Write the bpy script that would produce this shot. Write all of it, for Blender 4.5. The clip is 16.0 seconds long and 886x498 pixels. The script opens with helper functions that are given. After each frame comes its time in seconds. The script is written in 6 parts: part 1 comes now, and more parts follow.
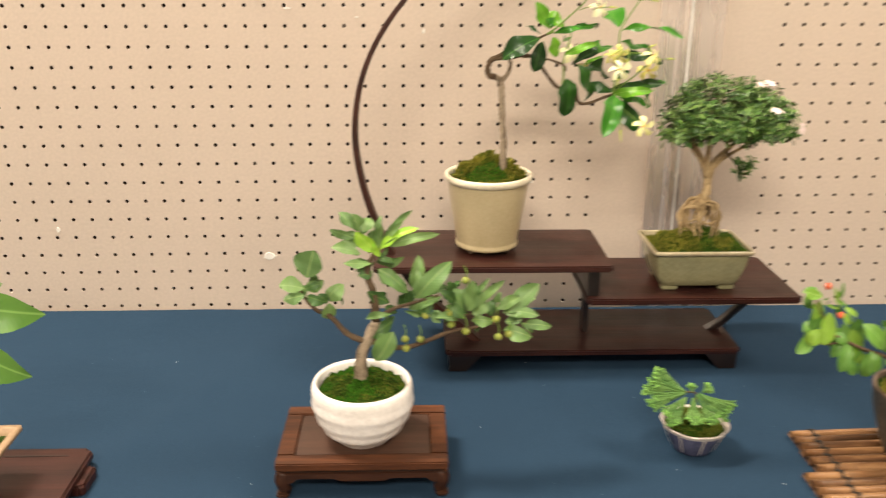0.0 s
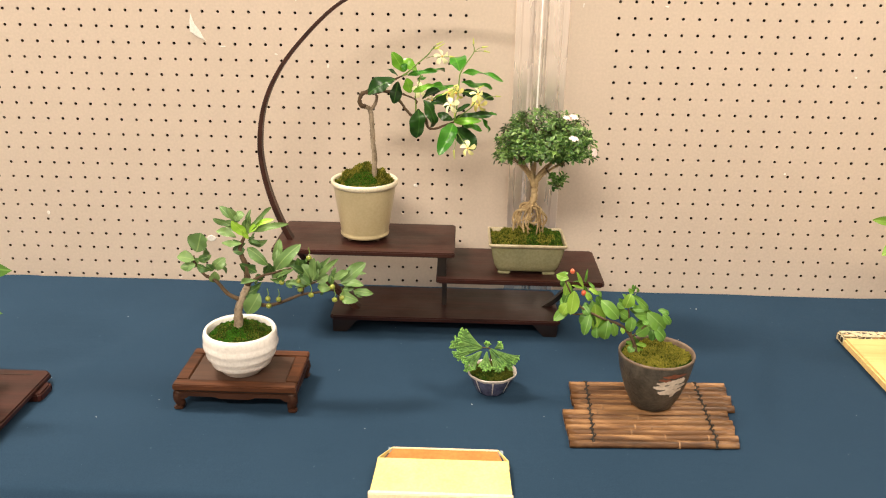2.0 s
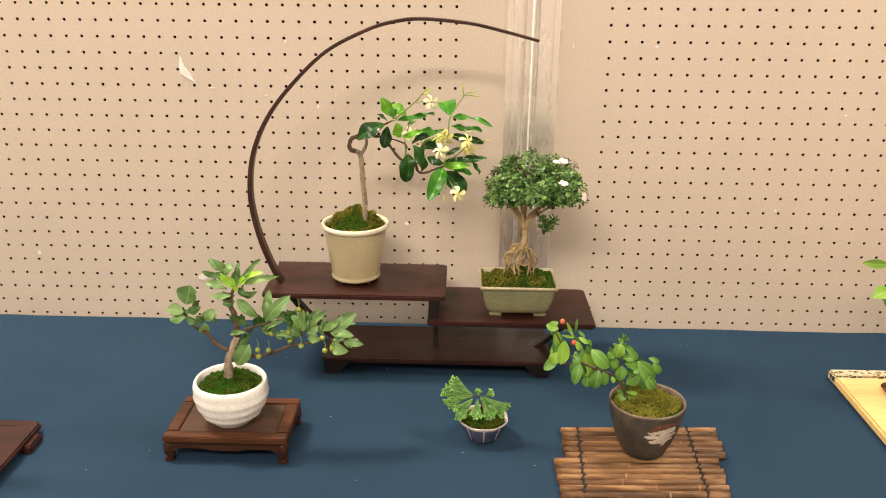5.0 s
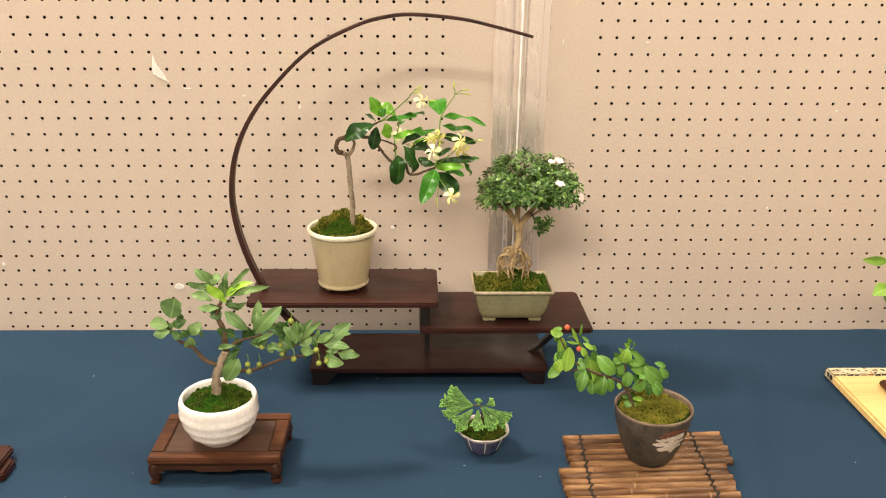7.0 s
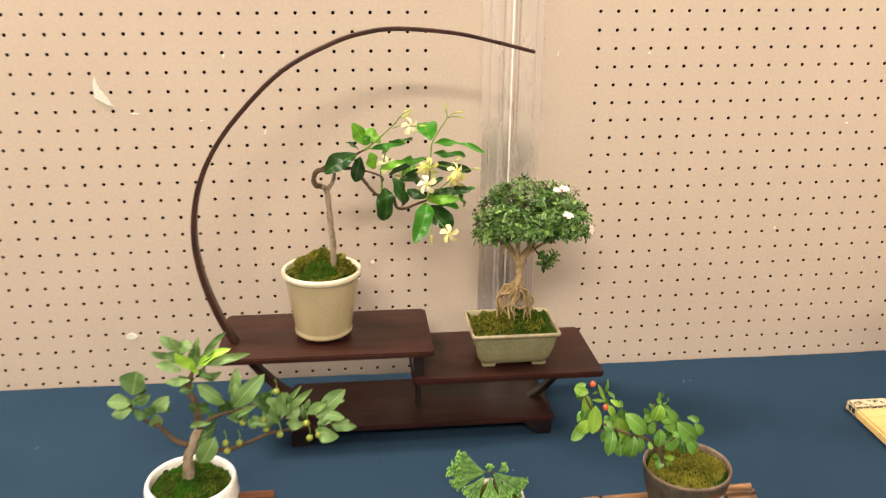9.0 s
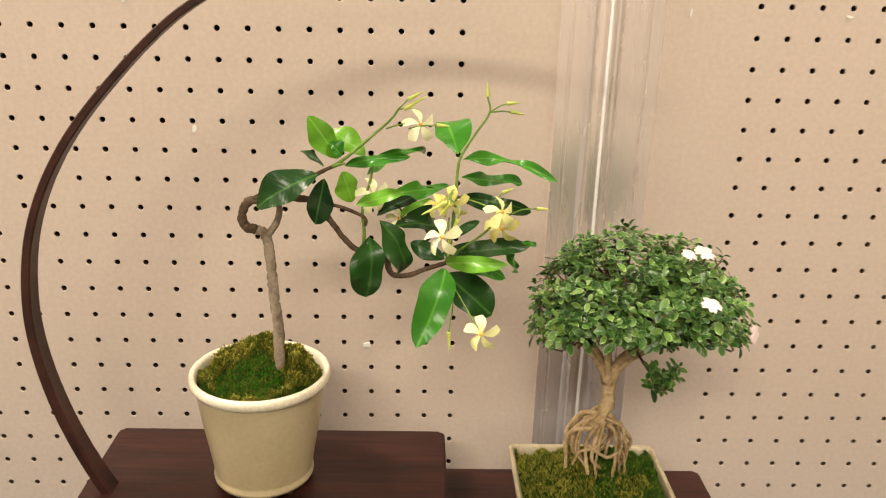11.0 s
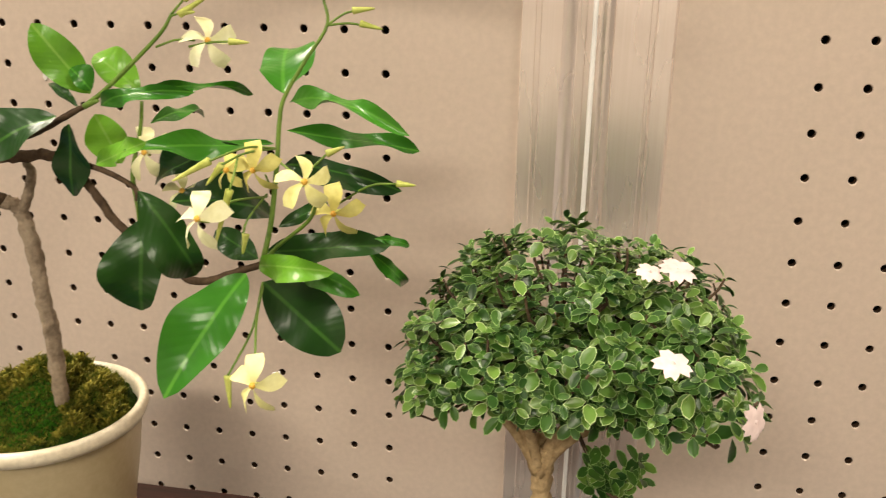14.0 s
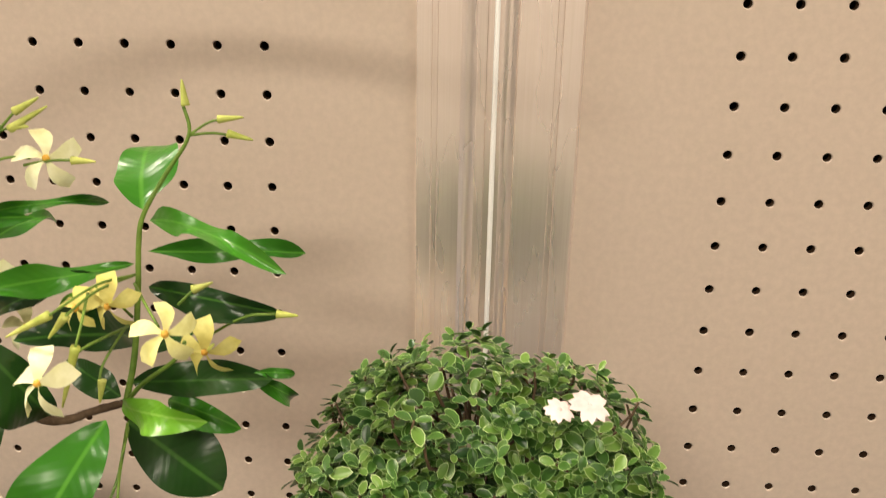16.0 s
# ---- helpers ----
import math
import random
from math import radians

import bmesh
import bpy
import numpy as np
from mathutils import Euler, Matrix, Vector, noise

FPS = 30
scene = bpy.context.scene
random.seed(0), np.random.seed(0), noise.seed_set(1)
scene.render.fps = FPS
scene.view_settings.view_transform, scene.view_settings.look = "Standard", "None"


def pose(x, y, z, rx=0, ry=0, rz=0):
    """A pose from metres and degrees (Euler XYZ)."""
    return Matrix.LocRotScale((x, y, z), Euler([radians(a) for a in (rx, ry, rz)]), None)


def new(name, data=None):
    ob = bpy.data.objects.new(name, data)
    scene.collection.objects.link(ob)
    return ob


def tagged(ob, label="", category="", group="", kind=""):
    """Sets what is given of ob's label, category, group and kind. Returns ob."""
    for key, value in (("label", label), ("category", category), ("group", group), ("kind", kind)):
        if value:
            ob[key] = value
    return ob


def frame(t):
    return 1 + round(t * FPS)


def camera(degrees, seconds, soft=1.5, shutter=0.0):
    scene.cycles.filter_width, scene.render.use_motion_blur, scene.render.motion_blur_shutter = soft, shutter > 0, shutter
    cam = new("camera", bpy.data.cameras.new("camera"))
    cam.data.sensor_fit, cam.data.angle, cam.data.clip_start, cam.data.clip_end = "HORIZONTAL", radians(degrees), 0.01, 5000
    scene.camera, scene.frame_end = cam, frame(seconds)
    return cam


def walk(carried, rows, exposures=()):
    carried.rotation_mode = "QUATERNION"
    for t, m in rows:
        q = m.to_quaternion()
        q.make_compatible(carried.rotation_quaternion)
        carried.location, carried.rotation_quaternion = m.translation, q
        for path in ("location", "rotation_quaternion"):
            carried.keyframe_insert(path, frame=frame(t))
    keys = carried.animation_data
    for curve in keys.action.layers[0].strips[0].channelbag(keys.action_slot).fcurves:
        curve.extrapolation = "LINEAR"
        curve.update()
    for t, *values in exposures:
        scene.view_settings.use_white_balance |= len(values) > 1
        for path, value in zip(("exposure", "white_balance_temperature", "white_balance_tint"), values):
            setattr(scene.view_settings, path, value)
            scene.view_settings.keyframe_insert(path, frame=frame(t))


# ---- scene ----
cam = camera(54.9, 16.0, soft=1.1, shutter=0.4)
METRES, EYE, TILT, LEAN, TURN = 1.605, 1.16, 0.0, 0.0, -2.0
ROWS = [
    (0.0, 0.0, 0.0, 0.0, 0.11, -19.41, -0.3),
    (0.5, 0.0755, -0.0748, 0.0311, -0.17, -19.45, -0.65),
    (1.0, 0.1262, -0.1317, 0.0461, 0.54, -19.63, -1.05),
    (1.5, 0.1417, -0.1567, 0.0525, 2.3, -19.83, -1.25),
    (2.0, 0.1487, -0.1704, 0.06, 3.49, -19.94, -1.1),
    (2.5, 0.1495, -0.1637, 0.0591, 3.88, -19.95, -0.99),
    (3.0, 0.156, -0.1686, 0.08, 3.98, -19.82, -0.93),
    (3.5, 0.1537, -0.1636, 0.0971, 3.95, -19.65, -0.95),
    (4.0, 0.1547, -0.1598, 0.0958, 3.85, -19.66, -0.89),
    (6.5, 0.1346, -0.1464, 0.0908, 1.06, -19.73, -0.79),
    (7.0, 0.1218, -0.1305, 0.0887, 0.18, -19.72, -0.78),
    (7.5, 0.1168, -0.1213, 0.0909, -0.47, -19.73, -0.79),
    (8.0, 0.0961, -0.113, 0.0923, -1.32, -19.54, -0.82),
    (8.5, 0.07, -0.0939, 0.0873, -2.65, -19.73, -0.49),
    (9.0, 0.0785, -0.0394, 0.094, -4.36, -19.94, -0.47),
    (9.5, 0.0906, 0.0523, 0.081, -4.95, -19.77, -0.74),
    (10.0, 0.0991, 0.139, 0.0614, -3.83, -19.72, -1.13),
    (12.5, 0.154, 0.3256, 0.0087, 10.48, -18.69, -1.33),
    (13.0, 0.1761, 0.3451, 0.0052, 13.26, -18.73, -1.13),
    (13.5, 0.2006, 0.3726, -0.0185, 13.5, -18.75, -0.86),
    (14.0, 0.2064, 0.3875, -0.0165, 12.18, -18.71, -0.68),
    (14.5, 0.2128, 0.3925, -0.0199, 10.12, -18.69, -0.64),
    (15.0, 0.2152, 0.3933, -0.0148, 8.06, -18.69, -0.77),
    (15.5, 0.2119, 0.4093, -0.0054, 6.65, -18.89, -0.9),
    (16.0, 0.2055, 0.4208, 0.0107, 6.06, -20.52, -0.9),
]
walk(cam, [(t, pose(0, -1.10, EYE, TILT, LEAN, TURN) @ pose(METRES * x, METRES * y, METRES * z, 90 + pitch, roll, yaw)) for t, x, y, z, yaw, pitch, roll in ROWS],
     exposures=[(0.0, -0.20), (2.0, -0.17), (3.0, -0.24), (4.0, -0.34), (6.5, -0.27), (8.5, -0.26), (10.0, -0.38), (12.5, -0.53), (14.0, -0.59), (15.5, -0.59), (16.0, -0.64)])

# ---- light: a closed hall lit by ceiling panels, three of them added as fill ----
world = bpy.data.worlds.new("world")
scene.world = world
world.use_nodes = True
world.node_tree.nodes["Background"].inputs[0].default_value = (0.9, 0.85, 0.8, 1)
world.node_tree.nodes["Background"].inputs[1].default_value = 0.02
CEILING = 2.75
# First two lamps follow the cast shadows; the last three are added fill.
LAMPS = [(-0.30, -2.60, 1.2, 0.45, 134.0), (-0.95, -0.12, 0.6, 0.25, 90.0), (1.50, -0.55, 1.0, 0.5, 58.0), (-2.6, -1.4, 1.2, 0.6, 42.0), (0.6, -4.2, 1.2, 0.6, 52.0)]


def ceiling_lamp(x, y, sx, sy, watts):
    data = bpy.data.lights.new("panel_light", "AREA")
    data.shape, data.size, data.size_y, data.energy = "RECTANGLE", sx, sy, watts
    data.color = (1.0, 0.885, 0.72)
    lamp = new("panel_light", data)
    lamp.matrix_basis = pose(x, y, CEILING - 0.05)
    return lamp


for row in LAMPS:
    ceiling_lamp(*row)


# ---- materials ----
class Nodes:
    def __init__(self, name):
        self.mat = bpy.data.materials.new(name)
        self.mat.use_nodes = True
        self.tree = self.mat.node_tree
        self.bsdf = self.tree.nodes["Principled BSDF"]

    def node(self, kind, **values):
        n = self.tree.nodes.new(kind)
        for key, value in values.items():
            n.inputs[key].default_value = value
        return n

    def link(self, a, b):
        self.tree.links.new(a, b)

    def coords(self, scale=(1, 1, 1)):
        tc = self.tree.nodes.new("ShaderNodeTexCoord")
        mp = self.node("ShaderNodeMapping", Scale=scale)
        self.link(tc.outputs["Object"], mp.inputs["Vector"])
        return mp.outputs["Vector"]

    def noise(self, scale, detail=4, stretch=(1, 1, 1), rough=0.55):
        n = self.node("ShaderNodeTexNoise", Scale=scale, Detail=detail, Roughness=rough)
        self.link(self.coords(stretch), n.inputs["Vector"])
        return n.outputs["Fac"]

    def ramp(self, fac, *stops):
        r = self.tree.nodes.new("ShaderNodeValToRGB")
        els = r.color_ramp.elements
        while len(els) < len(stops):
            els.new(0.5)
        for e, (p, c) in zip(els, stops):
            e.position, e.color = p, c if len(c) == 4 else (*c, 1)
        self.link(fac, r.inputs["Fac"])
        return r.outputs["Color"]

    def mix(self, fac, a, b, mode="MIX"):
        m = self.tree.nodes.new("ShaderNodeMix")
        m.data_type, m.blend_type = "RGBA", mode
        for socket, value in ((m.inputs[0], fac), (m.inputs[6], a), (m.inputs[7], b)):
            if isinstance(value, (int, float, tuple)):
                socket.default_value = value
            else:
                self.link(value, socket)
        return m.outputs[2]

    def bump(self, fac, strength, distance):
        b = self.node("ShaderNodeBump", Strength=strength, Distance=distance)
        self.link(fac, b.inputs["Height"])
        before = self.bsdf.inputs["Normal"].links
        if before:
            self.link(before[0].from_socket, b.inputs["Normal"])
        self.link(b.outputs["Normal"], self.bsdf.inputs["Normal"])

    def finish(self, color=None, rough=0.5, metal=0.0, spec=0.5, coat=0.0, sss=0.0):
        if color is not None:
            if isinstance(color, tuple):
                self.bsdf.inputs["Base Color"].default_value = color
            else:
                self.link(color, self.bsdf.inputs["Base Color"])
        if isinstance(rough, (int, float)):
            self.bsdf.inputs["Roughness"].default_value = rough
        else:
            self.link(rough, self.bsdf.inputs["Roughness"])
        self.bsdf.inputs["Metallic"].default_value = metal
        self.bsdf.inputs["Specular IOR Level"].default_value = spec
        self.bsdf.inputs["Coat Weight"].default_value = coat
        self.bsdf.inputs["Coat Roughness"].default_value = 0.12
        return self.mat


def gray(v):
    return (v, v, v, 1)


def speckled(name, a, b, coarse, fine, rough=0.6, bump=0.2, distance=0.0004, spec=0.4, coat=0.0):
    """Two tones mixed by a coarse and a fine noise, with a fine relief."""
    n = Nodes(name)
    c = n.ramp(n.noise(coarse, 3), (0.35, a), (0.68, b))
    c = n.mix(0.35, c, n.ramp(n.noise(fine, 2), (0.3, tuple(0.72 * v for v in a[:3])), (0.75, tuple(min(1, 1.18 * v) for v in b[:3]))))
    n.bump(n.noise(fine, 3), bump, distance)
    return n.finish(c, rough, spec=spec, coat=coat)


def wood(name, dark, light, stretch, scale=60, rough=0.35, coat=0.15, bump=0.12, spec=0.45):
    n = Nodes(name)
    grain = n.noise(scale, 6, stretch, 0.65)
    broad = n.noise(scale * 0.22, 3, stretch)
    c = n.ramp(grain, (0.32, dark), (0.72, light))
    c = n.mix(0.5, c, n.ramp(broad, (0.3, dark), (0.75, light)))
    n.bump(grain, bump, 0.0006)
    r = n.ramp(n.noise(18, 4), (0.3, gray(rough - 0.08)), (0.75, gray(rough + 0.12)))
    return n.finish(c, r, spec=spec, coat=coat)


def leafy(name, dark, mid, light, rib, rough=0.32, coat=0.0, rib_width=0.022, veins=14.0):
    """Leaf colour varied leaf by leaf; the midrib and side veins run along the leaf's own axis (local y, length 1)."""
    n = Nodes(name)
    info = n.tree.nodes.new("ShaderNodeObjectInfo")
    c = n.ramp(info.outputs["Random"], (0.0, dark), (0.5, mid), (1.0, light))
    blotch = n.noise(5, 3)
    c = n.mix(0.45, c, n.mix(blotch, dark, light), "MIX")
    tc = n.tree.nodes.new("ShaderNodeTexCoord")
    sep = n.tree.nodes.new("ShaderNodeSeparateXYZ")
    n.link(tc.outputs["Object"], sep.inputs[0])
    ab = n.tree.nodes.new("ShaderNodeMath")
    ab.operation = "ABSOLUTE"
    n.link(sep.outputs["X"], ab.inputs[0])
    near = n.tree.nodes.new("ShaderNodeMapRange")
    near.inputs["From Min"].default_value, near.inputs["From Max"].default_value = rib_width, rib_width * 0.3
    n.link(ab.outputs[0], near.inputs["Value"])
    c = n.mix(near.outputs[0], c, rib)
    slant = n.tree.nodes.new("ShaderNodeMath")
    slant.operation = "MULTIPLY_ADD"
    n.link(ab.outputs[0], slant.inputs[0])
    slant.inputs[1].default_value = -0.8
    n.link(sep.outputs["Y"], slant.inputs[2])
    wave = n.tree.nodes.new("ShaderNodeMath")
    wave.operation = "MULTIPLY"
    n.link(slant.outputs[0], wave.inputs[0])
    wave.inputs[1].default_value = veins * 2 * math.pi
    sine = n.tree.nodes.new("ShaderNodeMath")
    sine.operation = "SINE"
    n.link(wave.outputs[0], sine.inputs[0])
    n.bump(sine.outputs[0], 0.04, 0.003)
    n.bump(n.noise(3, 2), 0.16, 0.005)
    n.bsdf.inputs["Transmission Weight"].default_value = 0.0
    n.bsdf.inputs["Subsurface Weight"].default_value = 0.12
    n.bsdf.inputs["Subsurface Radius"].default_value = (0.3, 0.5, 0.1)
    n.bsdf.inputs["Subsurface Scale"].default_value = 0.004
    return n.finish(c, rough, spec=0.32, coat=coat)


BOARD = Nodes("pegboard_paint")
_c = BOARD.ramp(BOARD.noise(5, 4), (0.3, (0.597, 0.490, 0.412)), (0.72, (0.645, 0.530, 0.45)))
_c = BOARD.mix(0.3, _c, BOARD.ramp(BOARD.noise(240, 2), (0.35, (0.53, 0.44, 0.36)), (0.7, (0.69, 0.57, 0.47))))
BOARD.bump(BOARD.noise(420, 2), 0.1, 0.0004)
BOARD = BOARD.finish(_c, 0.55, spec=0.35)
# Hardboard brown, darkened so the bore carries the shade of a hole.
HOLE_EDGE = speckled("shaded_hardboard_edge", (0.05, 0.028, 0.016, 1), (0.11, 0.065, 0.038, 1), 60, 500, 0.9, spec=0.1)
# Near-black colour for the sheet that stands in for shade inside the holes.
HOLE_SHADE = speckled("hole_shade_sheet", (0.02, 0.015, 0.012, 1), (0.035, 0.027, 0.02, 1), 10, 200, 0.9, spec=0.05)

ALU = Nodes("brushed_aluminium")
_n = ALU.noise(90, 4, (10, 10, 0.15))
_c = ALU.ramp(_n, (0.25, (0.84, 0.73, 0.67)), (0.75, (0.92, 0.82, 0.76)))
ALU.bump(_n, 0.06, 0.0004)
ALU = ALU.finish(_c, ALU.ramp(ALU.noise(7, 3, (6, 6, 1)), (0.3, gray(0.25)), (0.75, gray(0.30))), metal=0.70)
# The metal bead's bright reflection, put in as a plain white colour.
BEAD_GLINT = Nodes("white_glint_bead").finish((0.86, 0.85, 0.83, 1), 0.25)

CLOTH = Nodes("blue_tablecloth")
_w = CLOTH.noise(900, 2, (1, 1, 1))
_c = CLOTH.ramp(CLOTH.noise(4, 4), (0.3, (0.0164, 0.0362, 0.0655)), (0.75, (0.0222, 0.0465, 0.0815)))
_c = CLOTH.mix(0.4, _c, CLOTH.ramp(_w, (0.35, (0.0100, 0.0245, 0.047)), (0.7, (0.0255, 0.0520, 0.090))))
_lint = CLOTH.ramp(CLOTH.noise(260, 1), (0.80, gray(0)), (0.83, gray(1)))
_c = CLOTH.mix(_lint, _c, (0.10, 0.15, 0.20, 1))
CLOTH.bump(_w, 0.25, 0.0005)
CLOTH.bump(CLOTH.noise(14, 3, (1, 2.2, 1)), 0.3, 0.004)
CLOTH = CLOTH.finish(_c, 0.95, spec=0.08)
CLOTH.node_tree.nodes["Principled BSDF"].inputs["Sheen Weight"].default_value = 0.0

ROSEWOOD = wood("dark_rosewood", (0.005, 0.0024, 0.0020, 1), (0.060, 0.0165, 0.0118, 1), (0.2, 3, 3), 70, 0.38, 0.03, 0.28, 0.30)
HOOPWOOD = wood("bent_brown_wood", (0.010, 0.0045, 0.0036, 1), (0.085, 0.028, 0.019, 1), (1, 1, 1), 60, 0.40, 0.03, 0.12, 0.28)
EBONY = wood("near_black_stained_wood", (0.006, 0.0036, 0.003, 1), (0.020, 0.010, 0.0075, 1), (1, 1, 1), 60, 0.36, 0.2)
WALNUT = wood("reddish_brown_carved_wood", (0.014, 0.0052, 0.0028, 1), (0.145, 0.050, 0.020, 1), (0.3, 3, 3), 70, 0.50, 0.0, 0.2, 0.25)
# Darker copy of WALNUT: shade below the stand's top put into the colour.
WALNUT_SHADED = wood("shaded_carved_wood", (0.010, 0.0042, 0.0026, 1), (0.070, 0.026, 0.013, 1), (0.3, 3, 3), 70, 0.50, 0.0, 0.2, 0.25)
WALNUT_PANEL = wood("dull_brown_panel_wood", (0.028, 0.013, 0.008, 1), (0.085, 0.038, 0.023, 1), (0.3, 3, 3), 70, 0.5, 0.05)
_n = Nodes("smoked_bamboo_strip")
_info = _n.tree.nodes.new("ShaderNodeObjectInfo")
_g = _n.noise(60, 6, (0.12, 4, 4), 0.65)
_c = _n.ramp(_g, (0.3, (0.022, 0.010, 0.005)), (0.72, (0.25, 0.120, 0.052)))
_c = _n.mix(0.68, _c, _n.ramp(_n.noise(13, 5, (1, 7, 1)), (0.38, (0.012, 0.007, 0.005)), (0.49, (0.11, 0.050, 0.022)), (0.62, (0.42, 0.235, 0.11))))
_c = _n.mix(0.28, _c, _n.ramp(_info.outputs["Random"], (0.0, (0.03, 0.012, 0.005)), (0.6, (0.17, 0.075, 0.026)), (1.0, (0.42, 0.21, 0.085))))
_n.bump(_g, 0.15, 0.0005)
BAMBOO = _n.finish(_c, 0.42, spec=0.3)
BAMBOO_NODE = speckled("bamboo_joint", (0.10, 0.045, 0.018, 1), (0.34, 0.19, 0.09, 1), 50, 300, 0.6)
CORD = speckled("black_cord", (0.012, 0.010, 0.008, 1), (0.03, 0.024, 0.02, 1), 200, 900, 0.9)
TATAMI = wood("golden_woven_rush", (0.62, 0.40, 0.14, 1), (0.82, 0.58, 0.26, 1), (0.5, 10, 1), 60, 0.6, 0.0)
BROCADE = Nodes("brocade_ribbon")
_v = BROCADE.node("ShaderNodeTexVoronoi", Scale=95.0, Randomness=0.35)
_v.feature = "DISTANCE_TO_EDGE"
BROCADE.link(BROCADE.coords((1, 1.2, 1)), _v.inputs["Vector"])
_cell = BROCADE.node("ShaderNodeTexVoronoi", Scale=95.0, Randomness=0.35)
BROCADE.link(BROCADE.coords((1, 1.2, 1)), _cell.inputs["Vector"])
_c = BROCADE.ramp(_cell.outputs["Color"], (0.3, (0.02, 0.013, 0.009)), (0.55, (0.035, 0.024, 0.015)), (0.68, (0.17, 0.13, 0.06)), (0.85, (0.30, 0.16, 0.06)))
_c = BROCADE.mix(BROCADE.ramp(_v.outputs["Distance"], (0.06, gray(1)), (0.1, gray(0))), _c, (0.55, 0.48, 0.32, 1))
BROCADE = BROCADE.finish(_c, 0.6)

CREAM = Nodes("cream_glaze")
_c = CREAM.ramp(CREAM.noise(22, 4), (0.3, (0.44, 0.36, 0.205)), (0.7, (0.53, 0.44, 0.27)))
_c = CREAM.mix(0.18, _c, CREAM.ramp(CREAM.noise(300, 3), (0.35, (0.40, 0.30, 0.17)), (0.7, (0.64, 0.54, 0.37))))
CREAM.bump(CREAM.noise(90, 3), 0.1, 0.0006)
CREAM = CREAM.finish(_c, 0.28, spec=0.5, coat=0.25)
CREAM_RIM = speckled("pale_worn_rim_glaze", (0.72, 0.63, 0.46, 1), (0.82, 0.74, 0.58, 1), 40, 400, 0.3, coat=0.3)
CELADON = Nodes("celadon_glaze")
_c = CELADON.ramp(CELADON.noise(16, 4), (0.3, (0.200, 0.182, 0.092)), (0.7, (0.305, 0.282, 0.155)))
_c = CELADON.mix(0.25, _c, CELADON.ramp(CELADON.noise(260, 3), (0.35, (0.16, 0.16, 0.09)), (0.7, (0.37, 0.37, 0.24))))
CELADON.bump(CELADON.noise(60, 3), 0.1, 0.0008)
CELADON = CELADON.finish(_c, 0.25, spec=0.5, coat=0.3)
CELADON_RIM = speckled("brownish_celadon_rim", (0.30, 0.24, 0.15, 1), (0.46, 0.39, 0.26, 1), 60, 400, 0.3, coat=0.3)
WHITE = speckled("white_crackle_glaze", (0.80, 0.74, 0.70, 1), (0.87, 0.81, 0.77, 1), 30, 260, 0.38, 0.22, 0.0008, coat=0.15)
RAKU = speckled("dark_grey_brown_stoneware", (0.030, 0.026, 0.022, 1), (0.105, 0.090, 0.070, 1), 38, 260, 0.5, 0.7, 0.0016, coat=0.15)
RAKU_RIM = speckled("brown_clay_rim", (0.09, 0.058, 0.040, 1), (0.20, 0.14, 0.10, 1), 60, 300, 0.5, 0.3)
RAKU_GLAZE = speckled("milky_glaze_patch", (0.55, 0.45, 0.36, 1), (0.78, 0.68, 0.58, 1), 70, 300, 0.35, 0.3, coat=0.2)
RUST_GLAZE = speckled("rust_brown_glaze", (0.16, 0.05, 0.025, 1), (0.25, 0.09, 0.05, 1), 70, 300, 0.4, 0.3)
INDIGO = speckled("indigo_glaze", (0.045, 0.045, 0.085, 1), (0.11, 0.11, 0.18, 1), 60, 300, 0.25, 0.2, coat=0.4)
INDIGO_RIM = speckled("worn_pale_rim", (0.42, 0.36, 0.32, 1), (0.62, 0.55, 0.5, 1), 90, 400, 0.35, coat=0.2)
TANPOT = speckled("tan_unglazed_clay", (0.28, 0.18, 0.10, 1), (0.38, 0.26, 0.16, 1), 40, 300, 0.6)
SOIL = speckled("dark_potting_soil", (0.022, 0.014, 0.009, 1), (0.06, 0.04, 0.024, 1), 90, 500, 0.95, 0.9, 0.002, spec=0.1)
MOSS_BED = speckled("moss_bed", (0.010, 0.022, 0.002, 1), (0.030, 0.060, 0.005, 1), 70, 600, 0.9, 0.9, 0.003, spec=0.1)


def moss_blades(name, a, b, c):
    n = Nodes(name)
    geo = n.tree.nodes.new("ShaderNodeNewGeometry")
    col = n.ramp(geo.outputs["Random Per Island"], (0.0, a), (0.55, b), (1.0, c))
    col = n.mix(0.4, col, n.ramp(n.noise(55, 3), (0.35, a), (0.7, c)))
    return n.finish(col, 0.75, spec=0.2)


MOSS_GREEN = moss_blades("bright_moss", (0.012, 0.042, 0.002, 1), (0.032, 0.095, 0.005, 1), (0.075, 0.165, 0.010, 1))
MOSS_BRIGHT = moss_blades("vivid_green_moss", (0.010, 0.060, 0.0015, 1), (0.026, 0.125, 0.003, 1), (0.060, 0.20, 0.006, 1))
MOSS_TUFT = moss_blades("feathery_yellow_moss", (0.030, 0.042, 0.003, 1), (0.16, 0.16, 0.014, 1), (0.42, 0.36, 0.055, 1))
MOSS_OLIVE = moss_blades("olive_moss", (0.026, 0.042, 0.003, 1), (0.090, 0.115, 0.009, 1), (0.20, 0.21, 0.024, 1))
BARK_GREY = speckled("grey_brown_bark", (0.17, 0.125, 0.085, 1), (0.42, 0.335, 0.245, 1), 95, 420, 0.8, 0.7, 0.0014, spec=0.2)
BARK_DARK = speckled("dark_twig_bark", (0.06, 0.038, 0.024, 1), (0.15, 0.10, 0.06, 1), 70, 420, 0.8, 0.7, 0.0012, spec=0.2)
